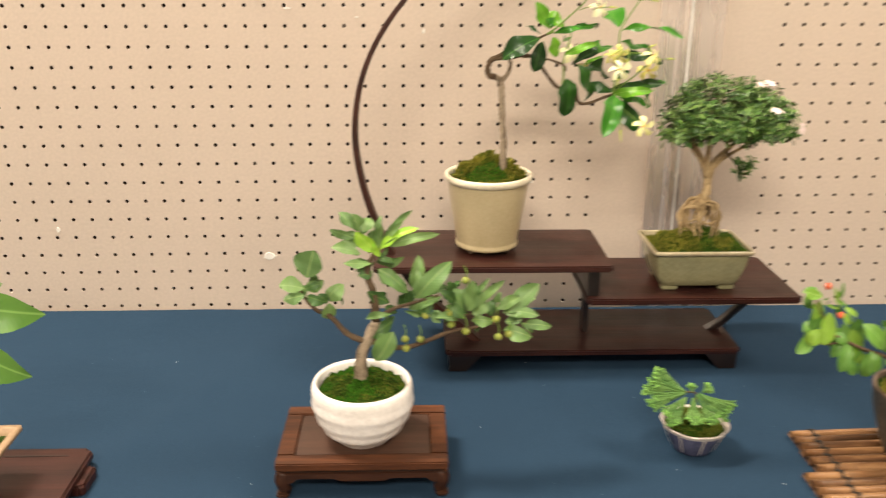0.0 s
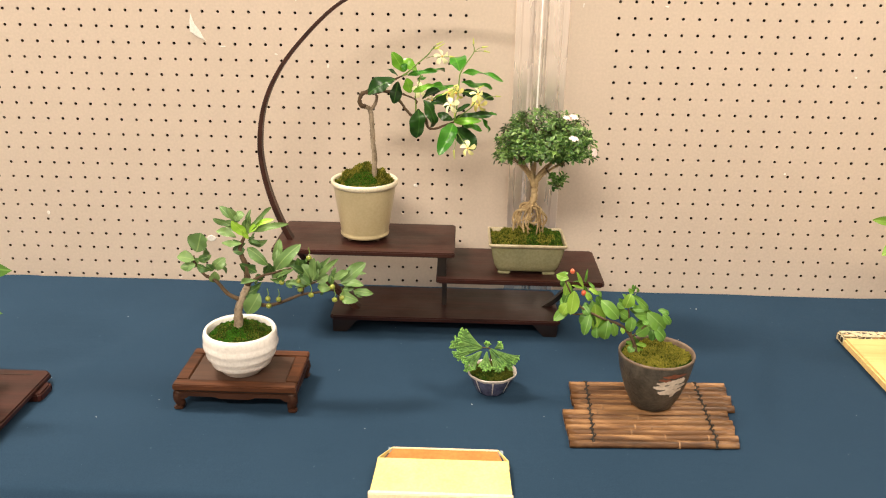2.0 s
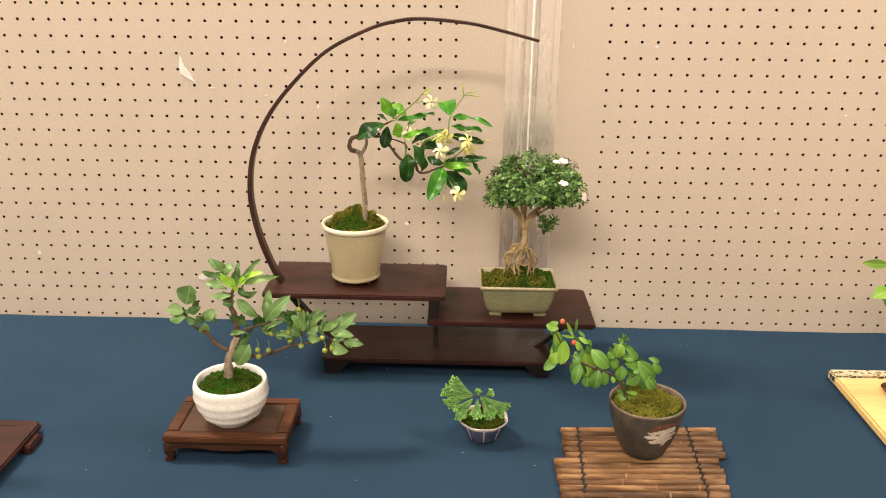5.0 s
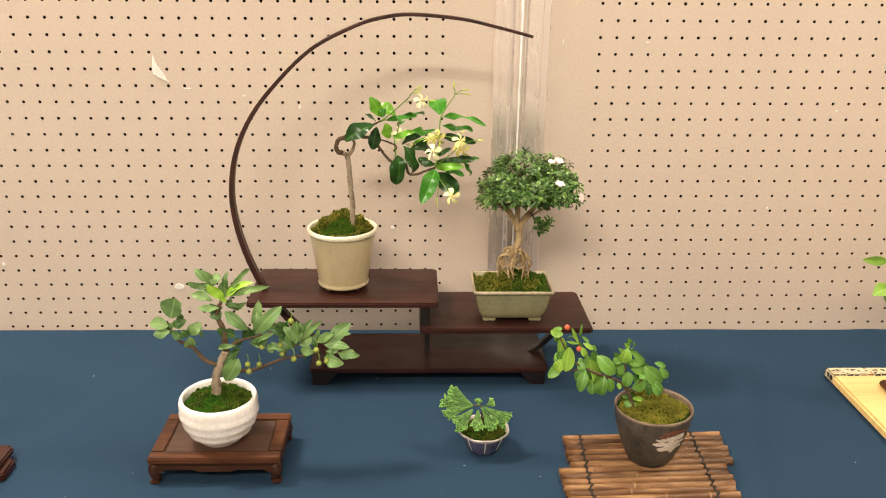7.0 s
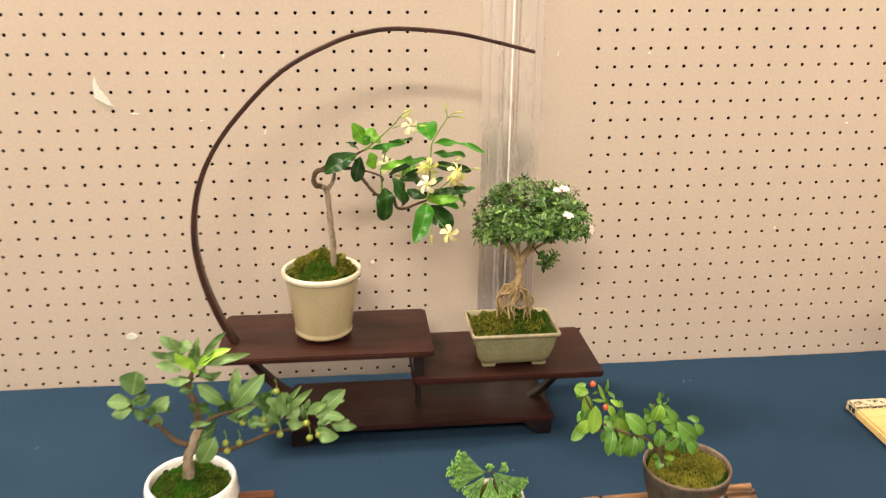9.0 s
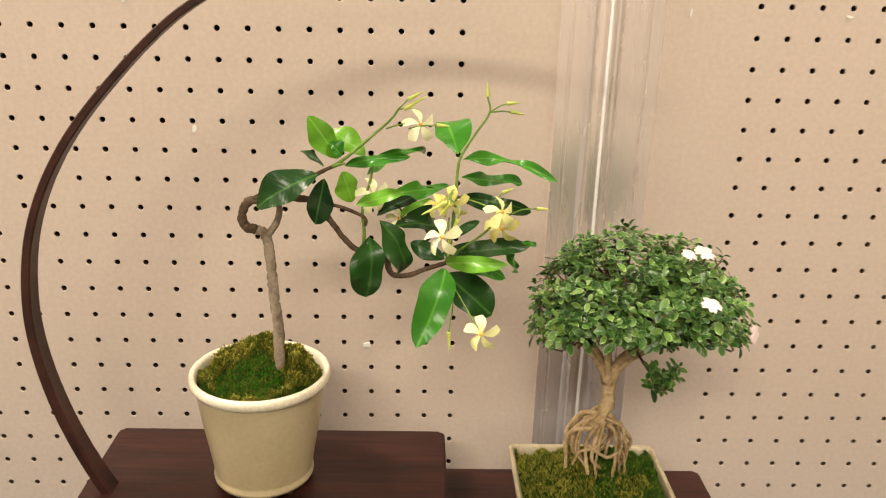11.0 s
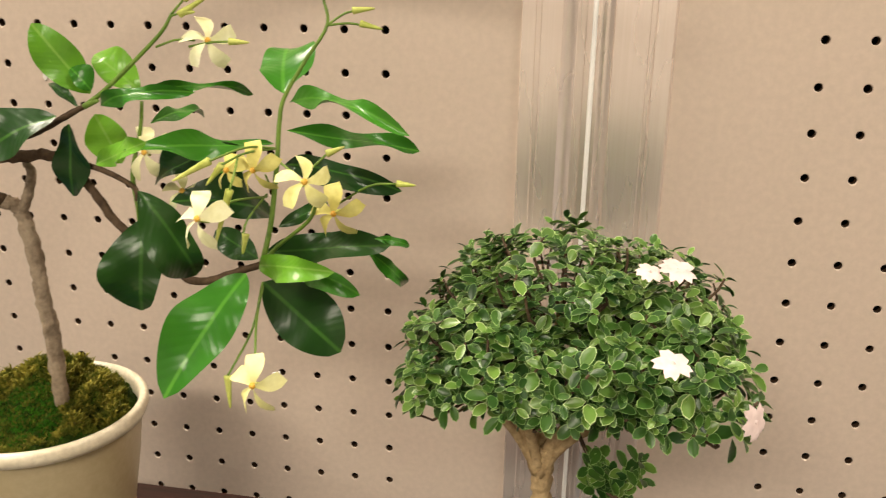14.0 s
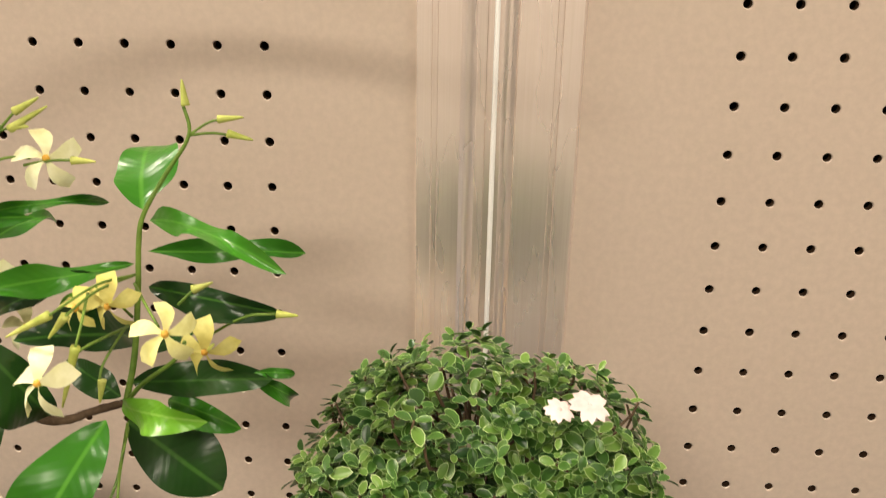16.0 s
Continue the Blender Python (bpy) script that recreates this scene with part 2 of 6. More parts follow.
BARK_PALE = speckled("pale_tan_root_bark", (0.24, 0.155, 0.070, 1), (0.62, 0.46, 0.26, 1), 90, 380, 0.75, 0.7, 0.0014, spec=0.2)
GREEN_STEM = speckled("green_stalk", (0.10, 0.19, 0.025, 1), (0.20, 0.32, 0.05, 1), 60, 300, 0.5)
JAS_DARK = leafy("dark_glossy_leaf", (0.006, 0.027, 0.006, 1), (0.011, 0.046, 0.008, 1), (0.023, 0.082, 0.011, 1), (0.045, 0.13, 0.02, 1), 0.30, 0.05)
JAS_MID = leafy("glossy_green_leaf", (0.022, 0.125, 0.010, 1), (0.038, 0.185, 0.013, 1), (0.065, 0.25, 0.018, 1), (0.09, 0.29, 0.03, 1), 0.28, 0.03)
JAS_LIGHT = leafy("fresh_green_leaf", (0.08, 0.25, 0.016, 1), (0.13, 0.34, 0.020, 1), (0.19, 0.42, 0.03, 1), (0.2, 0.4, 0.06, 1), 0.3, 0.08)
CRAB_DARK = leafy("dull_dark_green_leaf", (0.024, 0.068, 0.015, 1), (0.040, 0.100, 0.021, 1), (0.064, 0.138, 0.030, 1), (0.12, 0.20, 0.05, 1), 0.5)
CRAB_MID = leafy("soft_green_leaf", (0.070, 0.148, 0.042, 1), (0.108, 0.198, 0.058, 1), (0.155, 0.252, 0.078, 1), (0.19, 0.29, 0.10, 1), 0.46)
CRAB_LIGHT = leafy("lime_new_leaf", (0.2, 0.42, 0.03, 1), (0.27, 0.5, 0.04, 1), (0.33, 0.56, 0.06, 1), (0.4, 0.6, 0.1, 1), 0.4)
QUI_DARK = leafy("deep_green_leaf", (0.035, 0.10, 0.02, 1), (0.05, 0.13, 0.024, 1), (0.075, 0.17, 0.03, 1), (0.12, 0.24, 0.06, 1), 0.42)
QUI_MID = leafy("mid_green_round_leaf", (0.055, 0.155, 0.026, 1), (0.090, 0.210, 0.032, 1), (0.135, 0.275, 0.042, 1), (0.18, 0.34, 0.08, 1), 0.4)
QUI_LIGHT = leafy("yellow_green_round_leaf", (0.13, 0.28, 0.03, 1), (0.18, 0.34, 0.04, 1), (0.24, 0.4, 0.05, 1), (0.3, 0.46, 0.1, 1), 0.4)
PETAL_YELLOW = speckled("pale_yellow_petal", (0.86, 0.81, 0.26, 1), (0.90, 0.88, 0.46, 1), 60, 300, 0.5)
PETAL_WHITE = speckled("creamy_white_petal", (0.86, 0.84, 0.42, 1), (0.91, 0.90, 0.64, 1), 60, 300, 0.5)
PETAL_OLD = speckled("fading_amber_petal", (0.74, 0.66, 0.15, 1), (0.84, 0.78, 0.30, 1), 60, 300, 0.55)
PETAL_PINK = speckled("pale_pink_petal", (0.74, 0.56, 0.55, 1), (0.84, 0.72, 0.70, 1), 60, 300, 0.5)
THROAT = speckled("orange_flower_throat", (0.7, 0.35, 0.04, 1), (0.8, 0.5, 0.08, 1), 90, 400, 0.6)
BUD = speckled("lime_yellow_bud", (0.42, 0.50, 0.08, 1), (0.62, 0.64, 0.18, 1), 90, 400, 0.5)
FRUIT = speckled("green_yellow_fruit", (0.15, 0.22, 0.03, 1), (0.32, 0.33, 0.06, 1), 90, 500, 0.35, coat=0.2)
BERRY = speckled("orange_red_berry", (0.50, 0.075, 0.03, 1), (0.64, 0.14, 0.06, 1), 120, 500, 0.35, coat=0.2)
FERN = moss_blades("fern_green", (0.050, 0.118, 0.030, 1), (0.092, 0.190, 0.048, 1), (0.16, 0.28, 0.075, 1))
FERN_TIP = moss_blades("fern_pale_tip", (0.13, 0.29, 0.055, 1), (0.18, 0.38, 0.075, 1), (0.26, 0.48, 0.11, 1))


def island_leaf(name, a, b, c, rough):
    n = Nodes(name)
    geo = n.tree.nodes.new("ShaderNodeNewGeometry")
    col = n.ramp(geo.outputs["Random Per Island"], (0.0, a), (0.6, b), (1.0, c))
    return n.finish(col, rough, spec=0.35)


SER_LEAF = island_leaf("small_green_leaf", (0.011, 0.042, 0.008, 1), (0.050, 0.128, 0.018, 1), (0.15, 0.27, 0.046, 1), 0.32)
SER_EDGE = island_leaf("cream_leaf_margin", (0.13, 0.25, 0.07, 1), (0.26, 0.40, 0.13, 1), (0.50, 0.60, 0.29, 1), 0.4)
PAPER = speckled("torn_white_paper", (0.80, 0.76, 0.70, 1), (0.86, 0.83, 0.78, 1), 60, 300, 0.8)
CARD = speckled("yellow_card", (0.80, 0.62, 0.20, 1), (0.85, 0.70, 0.28, 1), 20, 300, 0.45)
CARD_INNER = speckled("orange_brown_card", (0.42, 0.15, 0.035, 1), (0.52, 0.20, 0.05, 1), 25, 200, 0.6)
CARD_EDGE = speckled("pale_card_edge", (0.82, 0.62, 0.42, 1), (0.86, 0.7, 0.5, 1), 40, 300, 0.6)
TAPE = Nodes("clear_tape").finish((0.25, 0.3, 0.36, 1), 0.2)
# Unseen hall walls and floor, kept pale so the metal posts reflect brighter.
ROOM_PAINT = speckled("off_white_wall_paint", (0.60, 0.56, 0.52, 1), (0.68, 0.64, 0.59, 1), 3, 150, 0.8)
CARPET = speckled("pale_grey_carpet", (0.34, 0.31, 0.28, 1), (0.42, 0.39, 0.35, 1), 8, 400, 0.95)
TILE = speckled("ceiling_board", (0.50, 0.48, 0.46, 1), (0.56, 0.54, 0.52, 1), 4, 160, 0.9)
LAMP_FRAME = Nodes("white_steel").finish((0.8, 0.8, 0.78, 1), 0.4)


# ---- mesh helpers ----
def mesh_of(name, verts, faces, mats, smooth=True, face_mats=None):
    me = bpy.data.meshes.new(name)
    me.from_pydata([tuple(v) for v in verts], [], faces)
    for m in (mats if isinstance(mats, (list, tuple)) else [mats]):
        me.materials.append(m)
    if face_mats is not None:
        me.polygons.foreach_set("material_index", face_mats)
    me.polygons.foreach_set("use_smooth", [smooth] * len(me.polygons))
    me.update()
    return me


def thing(name, at, label, category, group="", kind=""):
    ob = new(name)
    ob.empty_display_size = 0.02
    ob.location = at
    return tagged(ob, label, category, group, kind)


def under(ob, parent):
    """Hangs ob, whose mesh is given in world places, under parent."""
    ob.parent = parent
    ob.matrix_parent_inverse = Matrix.Translation(-parent.location)
    return ob


def part(name, shape, parent, label="", kind=""):
    ob = new(name, shape)
    if parent is not None:
        under(ob, parent)
    return tagged(ob, label, kind=kind)


def slab(x0, x1, y0, y1, z0, z1, mat, bevel=0.001, corner=0.0, name="slab"):
    """A box with rounded edges; corner rounds the four upright edges more strongly."""
    bm = bmesh.new()
    bmesh.ops.create_cube(bm, size=1)
    bmesh.ops.scale(bm, vec=(x1 - x0, y1 - y0, z1 - z0), verts=bm.verts)
    bmesh.ops.translate(bm, vec=((x0 + x1) / 2, (y0 + y1) / 2, (z0 + z1) / 2), verts=bm.verts)
    if corner:
        edges = [e for e in bm.edges if abs(e.verts[0].co.z - e.verts[1].co.z) > 0.5 * (z1 - z0)]
        bmesh.ops.bevel(bm, geom=edges, offset=corner, segments=5, affect="EDGES")
    if bevel:
        edges = [e for e in bm.edges if e.calc_face_angle(0) > 0.7]
        bmesh.ops.bevel(bm, geom=edges, offset=bevel, segments=2, affect="EDGES")
    me = bpy.data.meshes.new(name)
    bm.to_mesh(me)
    bm.free()
    me.materials.append(mat)
    return me


def spline(points, steps=5):
    """Catmull-Rom through the points."""
    p = [Vector(q) for q in points]
    p = [p[0] * 2 - p[1]] + p + [p[-1] * 2 - p[-2]]
    out = []
    for a, b, c, d in zip(p, p[1:], p[2:], p[3:]):
        for i in range(steps):
            t = i / steps
            out.append(0.5 * (2 * b + (c - a) * t + (2 * a - 5 * b + 4 * c - d) * t * t + (3 * b - a - 3 * c + d) * t ** 3))
    return out + [p[-2]]


def tube_data(points, r0, r1, sides=8, steps=5, knobs=0.0, seed=0):
    path = spline(points, steps) if steps > 1 else [Vector(p) for p in points]
    verts, faces = [], []
    side = Vector((0.3, 0.9, 0.2))
    for i, p in enumerate(path):
        d = (path[min(i + 1, len(path) - 1)] - path[max(i - 1, 0)]).normalized()
        side = (side - d * side.dot(d)).normalized()
        up = d.cross(side)
        t = i / (len(path) - 1)
        r = r0 + (r1 - r0) * t
        for k in range(sides):
            a = 2 * math.pi * k / sides
            q = r * (1 + knobs * noise.noise(Vector((i * 0.9 + seed, math.cos(a) * 1.4, math.sin(a) * 1.4))))
            verts.append(p + (side * math.cos(a) + up * math.sin(a)) * q)
    n = len(path)
    for i in range(n - 1):
        for k in range(sides):
            a, b = i * sides + k, i * sides + (k + 1) % sides
            faces.append((a, b, b + sides, a + sides))
    faces.append(tuple(range(sides))[::-1])
    faces.append(tuple((n - 1) * sides + k for k in range(sides)))
    return verts, faces


def tube(points, r0, r1, mat, sides=8, steps=5, knobs=0.0, seed=0):
    return mesh_of("tube", *tube_data(points, r0, r1, sides, steps, knobs, seed), mat)


def joined(chunks):
    verts, faces = [], []
    for v, f in chunks:
        k = len(verts)
        verts += list(v)
        faces += [tuple(i + k for i in q) for q in f]
    return verts, faces


def lathe_data(cx, cy, profile, segs=56, shape=None):
    """A turned form; shape(angle, r, z) may bend the radius."""
    verts, faces = [], []
    for r, z in profile:
        for k in range(segs):
            a = 2 * math.pi * k / segs
            q = shape(a, r, z) if shape else r
            verts.append((cx + q * math.cos(a), cy + q * math.sin(a), z))
    for i in range(len(profile) - 1):
        for k in range(segs):
            a, b = i * segs + k, i * segs + (k + 1) % segs
            faces.append((a, b, b + segs, a + segs))
    return verts, faces


def ball_data(c, r, squash=1.0, segs=10, rings=6):
    verts, faces = [Vector(c) + Vector((0, 0, -r * squash))], []
    for i in range(1, rings):
        t = math.pi * i / rings
        for k in range(segs):
            a = 2 * math.pi * k / segs
            verts.append(Vector(c) + Vector((r * math.sin(t) * math.cos(a), r * math.sin(t) * math.sin(a), -r * squash * math.cos(t))))
    verts.append(Vector(c) + Vector((0, 0, r * squash)))
    for k in range(segs):
        faces.append((0, 1 + (k + 1) % segs, 1 + k))
        last = 1 + (rings - 2) * segs
        faces.append((len(verts) - 1, last + k, last + (k + 1) % segs))
        for i in range(rings - 2):
            a, b = 1 + i * segs + k, 1 + i * segs + (k + 1) % segs
            faces.append((a, b, b + segs, a + segs))
    return verts, faces


def leaf_shape(name, mat, half, widest, bend, fold, wave=0.0, point=1.0, rows=9, root=0.75):
    """A leaf blade of length 1 along y, with a folded midrib, an arch along its length and a thin second side."""
    verts, faces = [], []
    for i in range(rows + 1):
        t = i / rows
        s = t ** (math.log(0.5) / math.log(widest))
        w = half * max(0.0, math.sin(math.pi * s)) ** (root if t < widest else point)
        z = bend * math.sin(math.pi * t)
        for k in (-2, -1, 0, 1, 2):
            u = k / 2
            zz = z - 0.16 * t ** 3 + fold * abs(u) * w + wave * w * math.sin(9 * t + (2 if u > 0 else 0)) * abs(u)
            verts.append((u * w + 0.5 * bend * (math.sin(math.pi * t) - 0.3 * math.sin(2 * math.pi * t)), t, zz))
    for i in range(rows):
        for k in range(4):
            a = i * 5 + k
            faces.append((a, a + 1, a + 6, a + 5))
    return mesh_of(name, verts, faces, mat)


def leaf_place(b, t, width, mesh_half, facing=(0.0, -0.75, 0.66), roll=0.0):
    """The pose that lays a leaf blade from b to t."""
    b, t = Vector(b), Vector(t)
    y = t - b
    length = y.length
    y.normalize()
    z = Vector(facing)
    z = (z - y * z.dot(y)).normalized()
    z = Matrix.Rotation(roll, 3, y) @ z
    x = y.cross(z)
    m = Matrix((x * (width / (2 * mesh_half)), y * length, z * length)).transposed().to_4x4()
    m.translation = b
    return m


def put_leaves(parent, rows, shapes, half=0.25, tumble=0.5, wide=1.25, name="leaf", turn=0.0):
    """Leaves as parts of their plant; shapes[tint] are the blades to choose from."""
    for b, t, width, tint in rows:
        me = random.choice(shapes[tint])
        ob = new(name, me)
        ob.parent = parent
        ob.matrix_parent_inverse = Matrix.Translation(-parent.location)
        ob.matrix_basis = leaf_place(b, t, width * wide, half, (turn + random.uniform(-0.3, 0.3), -0.85, 0.52), random.uniform(-tumble, tumble))


def moss_bed(parent, inside, height, count, blades, blade=0.003, thick=0.0006, clumps=9, patch=None):
    """A cushion of moss: a bumpy bed and countless small shoots on it. inside(u, v) gives a place, height its level."""
    n = 60
    verts, faces = [], []
    for i in range(n + 1):
        for k in range(n + 1):
            x, y = inside(2 * i / n - 1, 2 * k / n - 1)
            verts.append((x, y, height(x, y)))
    for i in range(n):
        for k in range(n):
            a = i * (n + 1) + k
            faces.append((a, a + n + 1, a + n + 2, a + 1))
    part("moss_bed", mesh_of("moss_bed", verts, faces, MOSS_BED), parent, "dark green moss cushion")
    rng = random.Random(count)
    for mat, share, tag in blades:
        verts, faces = [], []
        for _ in range(int(count * share)):
            a, r = rng.uniform(0, 2 * math.pi), math.sqrt(rng.random()) * 0.985
            x, y = inside(r * math.cos(a), r * math.sin(a))
            where = noise.noise(Vector((x * 60, y * 60, 3.1 * clumps))) if patch is None else patch(x, y) * 20 - 0.05
            if (tag == "olive") != (where > -0.05) and rng.random() < 0.85:
                continue
            z = height(x, y)
            h = blade * rng.uniform(0.5, 1.25) * (1.15 if tag == "olive" else 0.55)
            lean = Vector((rng.uniform(-0.7, 0.7), rng.uniform(-0.7, 0.7), 1)).normalized() * h
            w = thick * rng.uniform(0.7, 1.6)
            b = rng.uniform(0, 6.28)
            for _ in range(4 if tag == "olive" else 2):
                k = len(verts)
                for j in range(3):
                    verts.append((x + w * math.cos(b + 2.09 * j), y + w * math.sin(b + 2.09 * j), z - 0.0006))
                verts.append((x + lean.x, y + lean.y, z + lean.z))
                faces += [(k, k + 1, k + 3), (k + 1, k + 2, k + 3), (k + 2, k, k + 3)]
                lean = Vector((rng.uniform(-1.2, 1.2), rng.uniform(-1.2, 1.2), 1)).normalized() * h
                b += 0.7
        part("moss", mesh_of("moss", verts, faces, mat, smooth=False), parent, "fine " + ("olive" if tag == "olive" else "bright green") + " moss shoots", kind="stuff")


def moss_tufts(parent, places, height, length, thick, seed):
    """Feathery tufts: a spray of bent shoots from each place."""
    rng = random.Random(seed)
    verts, faces = [], []
    for x, y in places:
        z = height(x, y) - 0.001
        grow = length * rng.uniform(0.6, 1.2)
        for _ in range(18):
            a, out = rng.uniform(0, 6.283), rng.uniform(0.05, 0.75)
            d = Vector((math.cos(a) * out, math.sin(a) * out, 1)).normalized()
            side = Vector((-math.sin(a), math.cos(a), 0))
            h = grow * rng.uniform(0.55, 1.1)
            base = Vector((x + rng.uniform(-1, 1) * 0.0016, y + rng.uniform(-1, 1) * 0.0016, z))
            bent = base + d * h * 0.6
            tip = bent + Vector((d.x * 1.8, d.y * 1.8, 0.45 * d.z)) * h * 0.40
            k = len(verts)
            up = side.cross(d)
            for p, w in ((base, 0.8), (bent, 1.0)):
                verts += [p + side * thick * w, p - side * thick * w, p + up * thick * w]
            verts.append(tip)
            for j in range(3):
                q = (j + 1) % 3
                faces += [(k + j, k + q, k + 3 + q, k + 3 + j), (k + 3 + j, k + 3 + q, k + 6)]
    part("moss_tuft", mesh_of("moss_tuft", verts, faces, MOSS_TUFT, smooth=False), parent, "feathery yellow green moss tufts", kind="stuff")


def cushions(x, y, scale, rise):
    """Rounded clumps, packed side by side."""
    d = noise.voronoi(Vector((x * scale, y * scale, 0.37)))[0][0]
    return rise * (1 - min(1.0, 1.5 * d) ** 2) - 0.4 * rise


def disc_map(cx, cy, r):
    """Square to disc, for a round pot's moss."""
    def inside(u, v):
        return cx + r * u * math.sqrt(max(0, 1 - v * v / 2)), cy + r * v * math.sqrt(max(0, 1 - u * u / 2))
    return inside


# ---- setting: the table, the peg panels and the hall ----
TABLE = 0.686
WALL_L, WALL_R = 0.310, 0.394
PITCH, COL_L, COL_R, ROW = 0.025, 0.2315, 0.4705, 0.870


def pegboard(name, x0, x1, z0, z1, first, step, count, pitch, tilt, label):
    """A panel 5 mm thick with round holes through it, each with a turned-in lip."""
    rows = range(math.ceil((z0 + 0.014 - ROW) / PITCH), math.floor((z1 - 0.03 - ROW) / PITCH) + 1)
    verts, faces, mats = [], [], []
    sides, r = 12, 0.0028
    h, hx = PITCH / 2, pitch / 2
    xs = sorted(first + step * pitch * i for i in range(count))
    zs = [ROW + (0.001 if step > 0 else 0.0) + PITCH * k for k in rows]

    def quad(ax, bx, az, bz):
        k = len(verts)
        verts.extend([(ax, 0, az), (bx, 0, az), (bx, 0, bz), (ax, 0, bz)])
        faces.append((k, k + 1, k + 2, k + 3))
        mats.append(0)

    left, right, low, high = xs[0] - hx, xs[-1] + hx, zs[0] - h, zs[-1] + h
    quad(x0, left, z0, z1)
    quad(right, x1, z0, z1)
    quad(left, right, z0, low)
    quad(left, right, high, z1)
    square = []
    for j in range(sides):
        a = 2 * math.pi * (j + 0.5) / sides
        c, s = math.cos(a), math.sin(a)
        m = max(abs(c), abs(s))
        square.append((c / m, s / m, c, s))
    corners = {1: (1, 1), 4: (-1, 1), 7: (-1, -1), 10: (1, -1)}
    for x in xs:
        for z in zs:
            q = r * (1 + 0.05 * noise.noise(Vector((x * 300, 0, z * 300))))
            k = len(verts)
            verts.extend((x + hx * sx, 0, z + h * sz) for sx, sz, _, _ in square)
            z += tilt * (x - first)
            verts.extend((x + q * c, 0, z + q * s) for _, _, c, s in square)
            verts.extend((x + q * 0.82 * c, 0.0008, z + q * 0.82 * s) for _, _, c, s in square)
            verts.extend((x + q * 0.82 * c, 0.005, z + q * 0.82 * s) for _, _, c, s in square)
            for j in range(sides):
                n = (j + 1) % sides
                if j in corners:
                    verts.append((x + hx * corners[j][0], 0, z - tilt * (x - first) + h * corners[j][1]))
                    faces.append((k + j, len(verts) - 1, k + n, k + sides + n, k + sides + j))
                else:
                    faces.append((k + j, k + n, k + sides + n, k + sides + j))
                faces.append((k + sides + j, k + sides + n, k + 2 * sides + n, k + 2 * sides + j))
                faces.append((k + 2 * sides + j, k + 2 * sides + n, k + 3 * sides + n, k + 3 * sides + j))
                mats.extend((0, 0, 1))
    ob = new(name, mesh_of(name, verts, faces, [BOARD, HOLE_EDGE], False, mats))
    # Added sheet behind the panel: its near-black colour is the holes' shade.
    part("backing", slab(x0, x1, 0.012, 0.030, z0, z1, HOLE_SHADE, 0), ob, "added near-black sheet giving the shade inside the holes")
    return tagged(ob, label, "peg panel", kind="structure")


PANEL_TOP = 1.8
pegboard("wall_left", -1.75, WALL_L, 0.05, PANEL_TOP, COL_L, -1, 78, 0.0245, 0.0055, "beige painted pegboard display panel with rows of round holes")
pegboard("wall_right", WALL_R, 2.45, 0.05, PANEL_TOP, COL_R, 1, 78, 0.0250, 0.0055, "beige painted pegboard display panel with rows of round holes")


def post(name, profile, mat_of, label):
    """A panel post pressed from sheet: a profile in plan, drawn up to the panel's top."""
    verts, faces, mats = [], [], []
    for x, y in profile:
        verts += [(x, y, 0.02), (x, y, PANEL_TOP)]
    for i in range(len(profile) - 1):
        faces.append((2 * i, 2 * i + 2, 2 * i + 3, 2 * i + 1))
        mats.append(0)
    ob = new(name, mesh_of(name, verts, faces, mat_of, False, mats))
    for p in ob.data.polygons:
        p.use_smooth = False
    return tagged(ob, label, "panel post", kind="structure")


def ridge(x0, x1, y, rise, n=8):
    return [(x0 + (x1 - x0) * i / n, y - rise * math.sin(math.pi * i / n)) for i in range(n + 1)]


post("trim_left", [(WALL_L, 0.0), (WALL_L, -0.0022), (0.3175, -0.0022), (0.318, -0.0016), (0.3205, -0.0016), (0.321, -0.0024), (0.3320, -0.0024)]
     + ridge(0.3325, 0.3405, -0.0024, 0.0028) + [(0.341, -0.0024), (0.3452, -0.003), (0.3475, 0.004)], [ALU], "brushed aluminium panel post with fine ridges")
post("trim_right", [(0.3525, 0.004), (0.353, -0.0022)] + ridge(0.3535, 0.3605, -0.0022, 0.0014)
     + [(0.361, -0.0028), (0.3795, -0.0028), (0.380, -0.0018), (0.3825, -0.0018), (0.383, -0.0026), (0.3925, -0.0026), (WALL_R, -0.001), (WALL_R, 0.0)], [ALU],
     "brushed aluminium panel post with fine ridges")
tagged(new("trim_bead", tube([(0.3500, -0.0030, 0.02), (0.3500, -0.0030, 1.0), (0.3500, -0.0030, PANEL_TOP)], 0.0014, 0.0014, BEAD_GLINT, 12, 1)),
       "metal bead between two panel posts, its bright glint coloured white", "bead", kind="structure")
tagged(new("trim_joint", slab(0.3455, 0.3545, -0.0015, 0.006, 0.02, PANEL_TOP, ALU, 0)), "metal joint behind the metal bead", "joint", kind="structure")


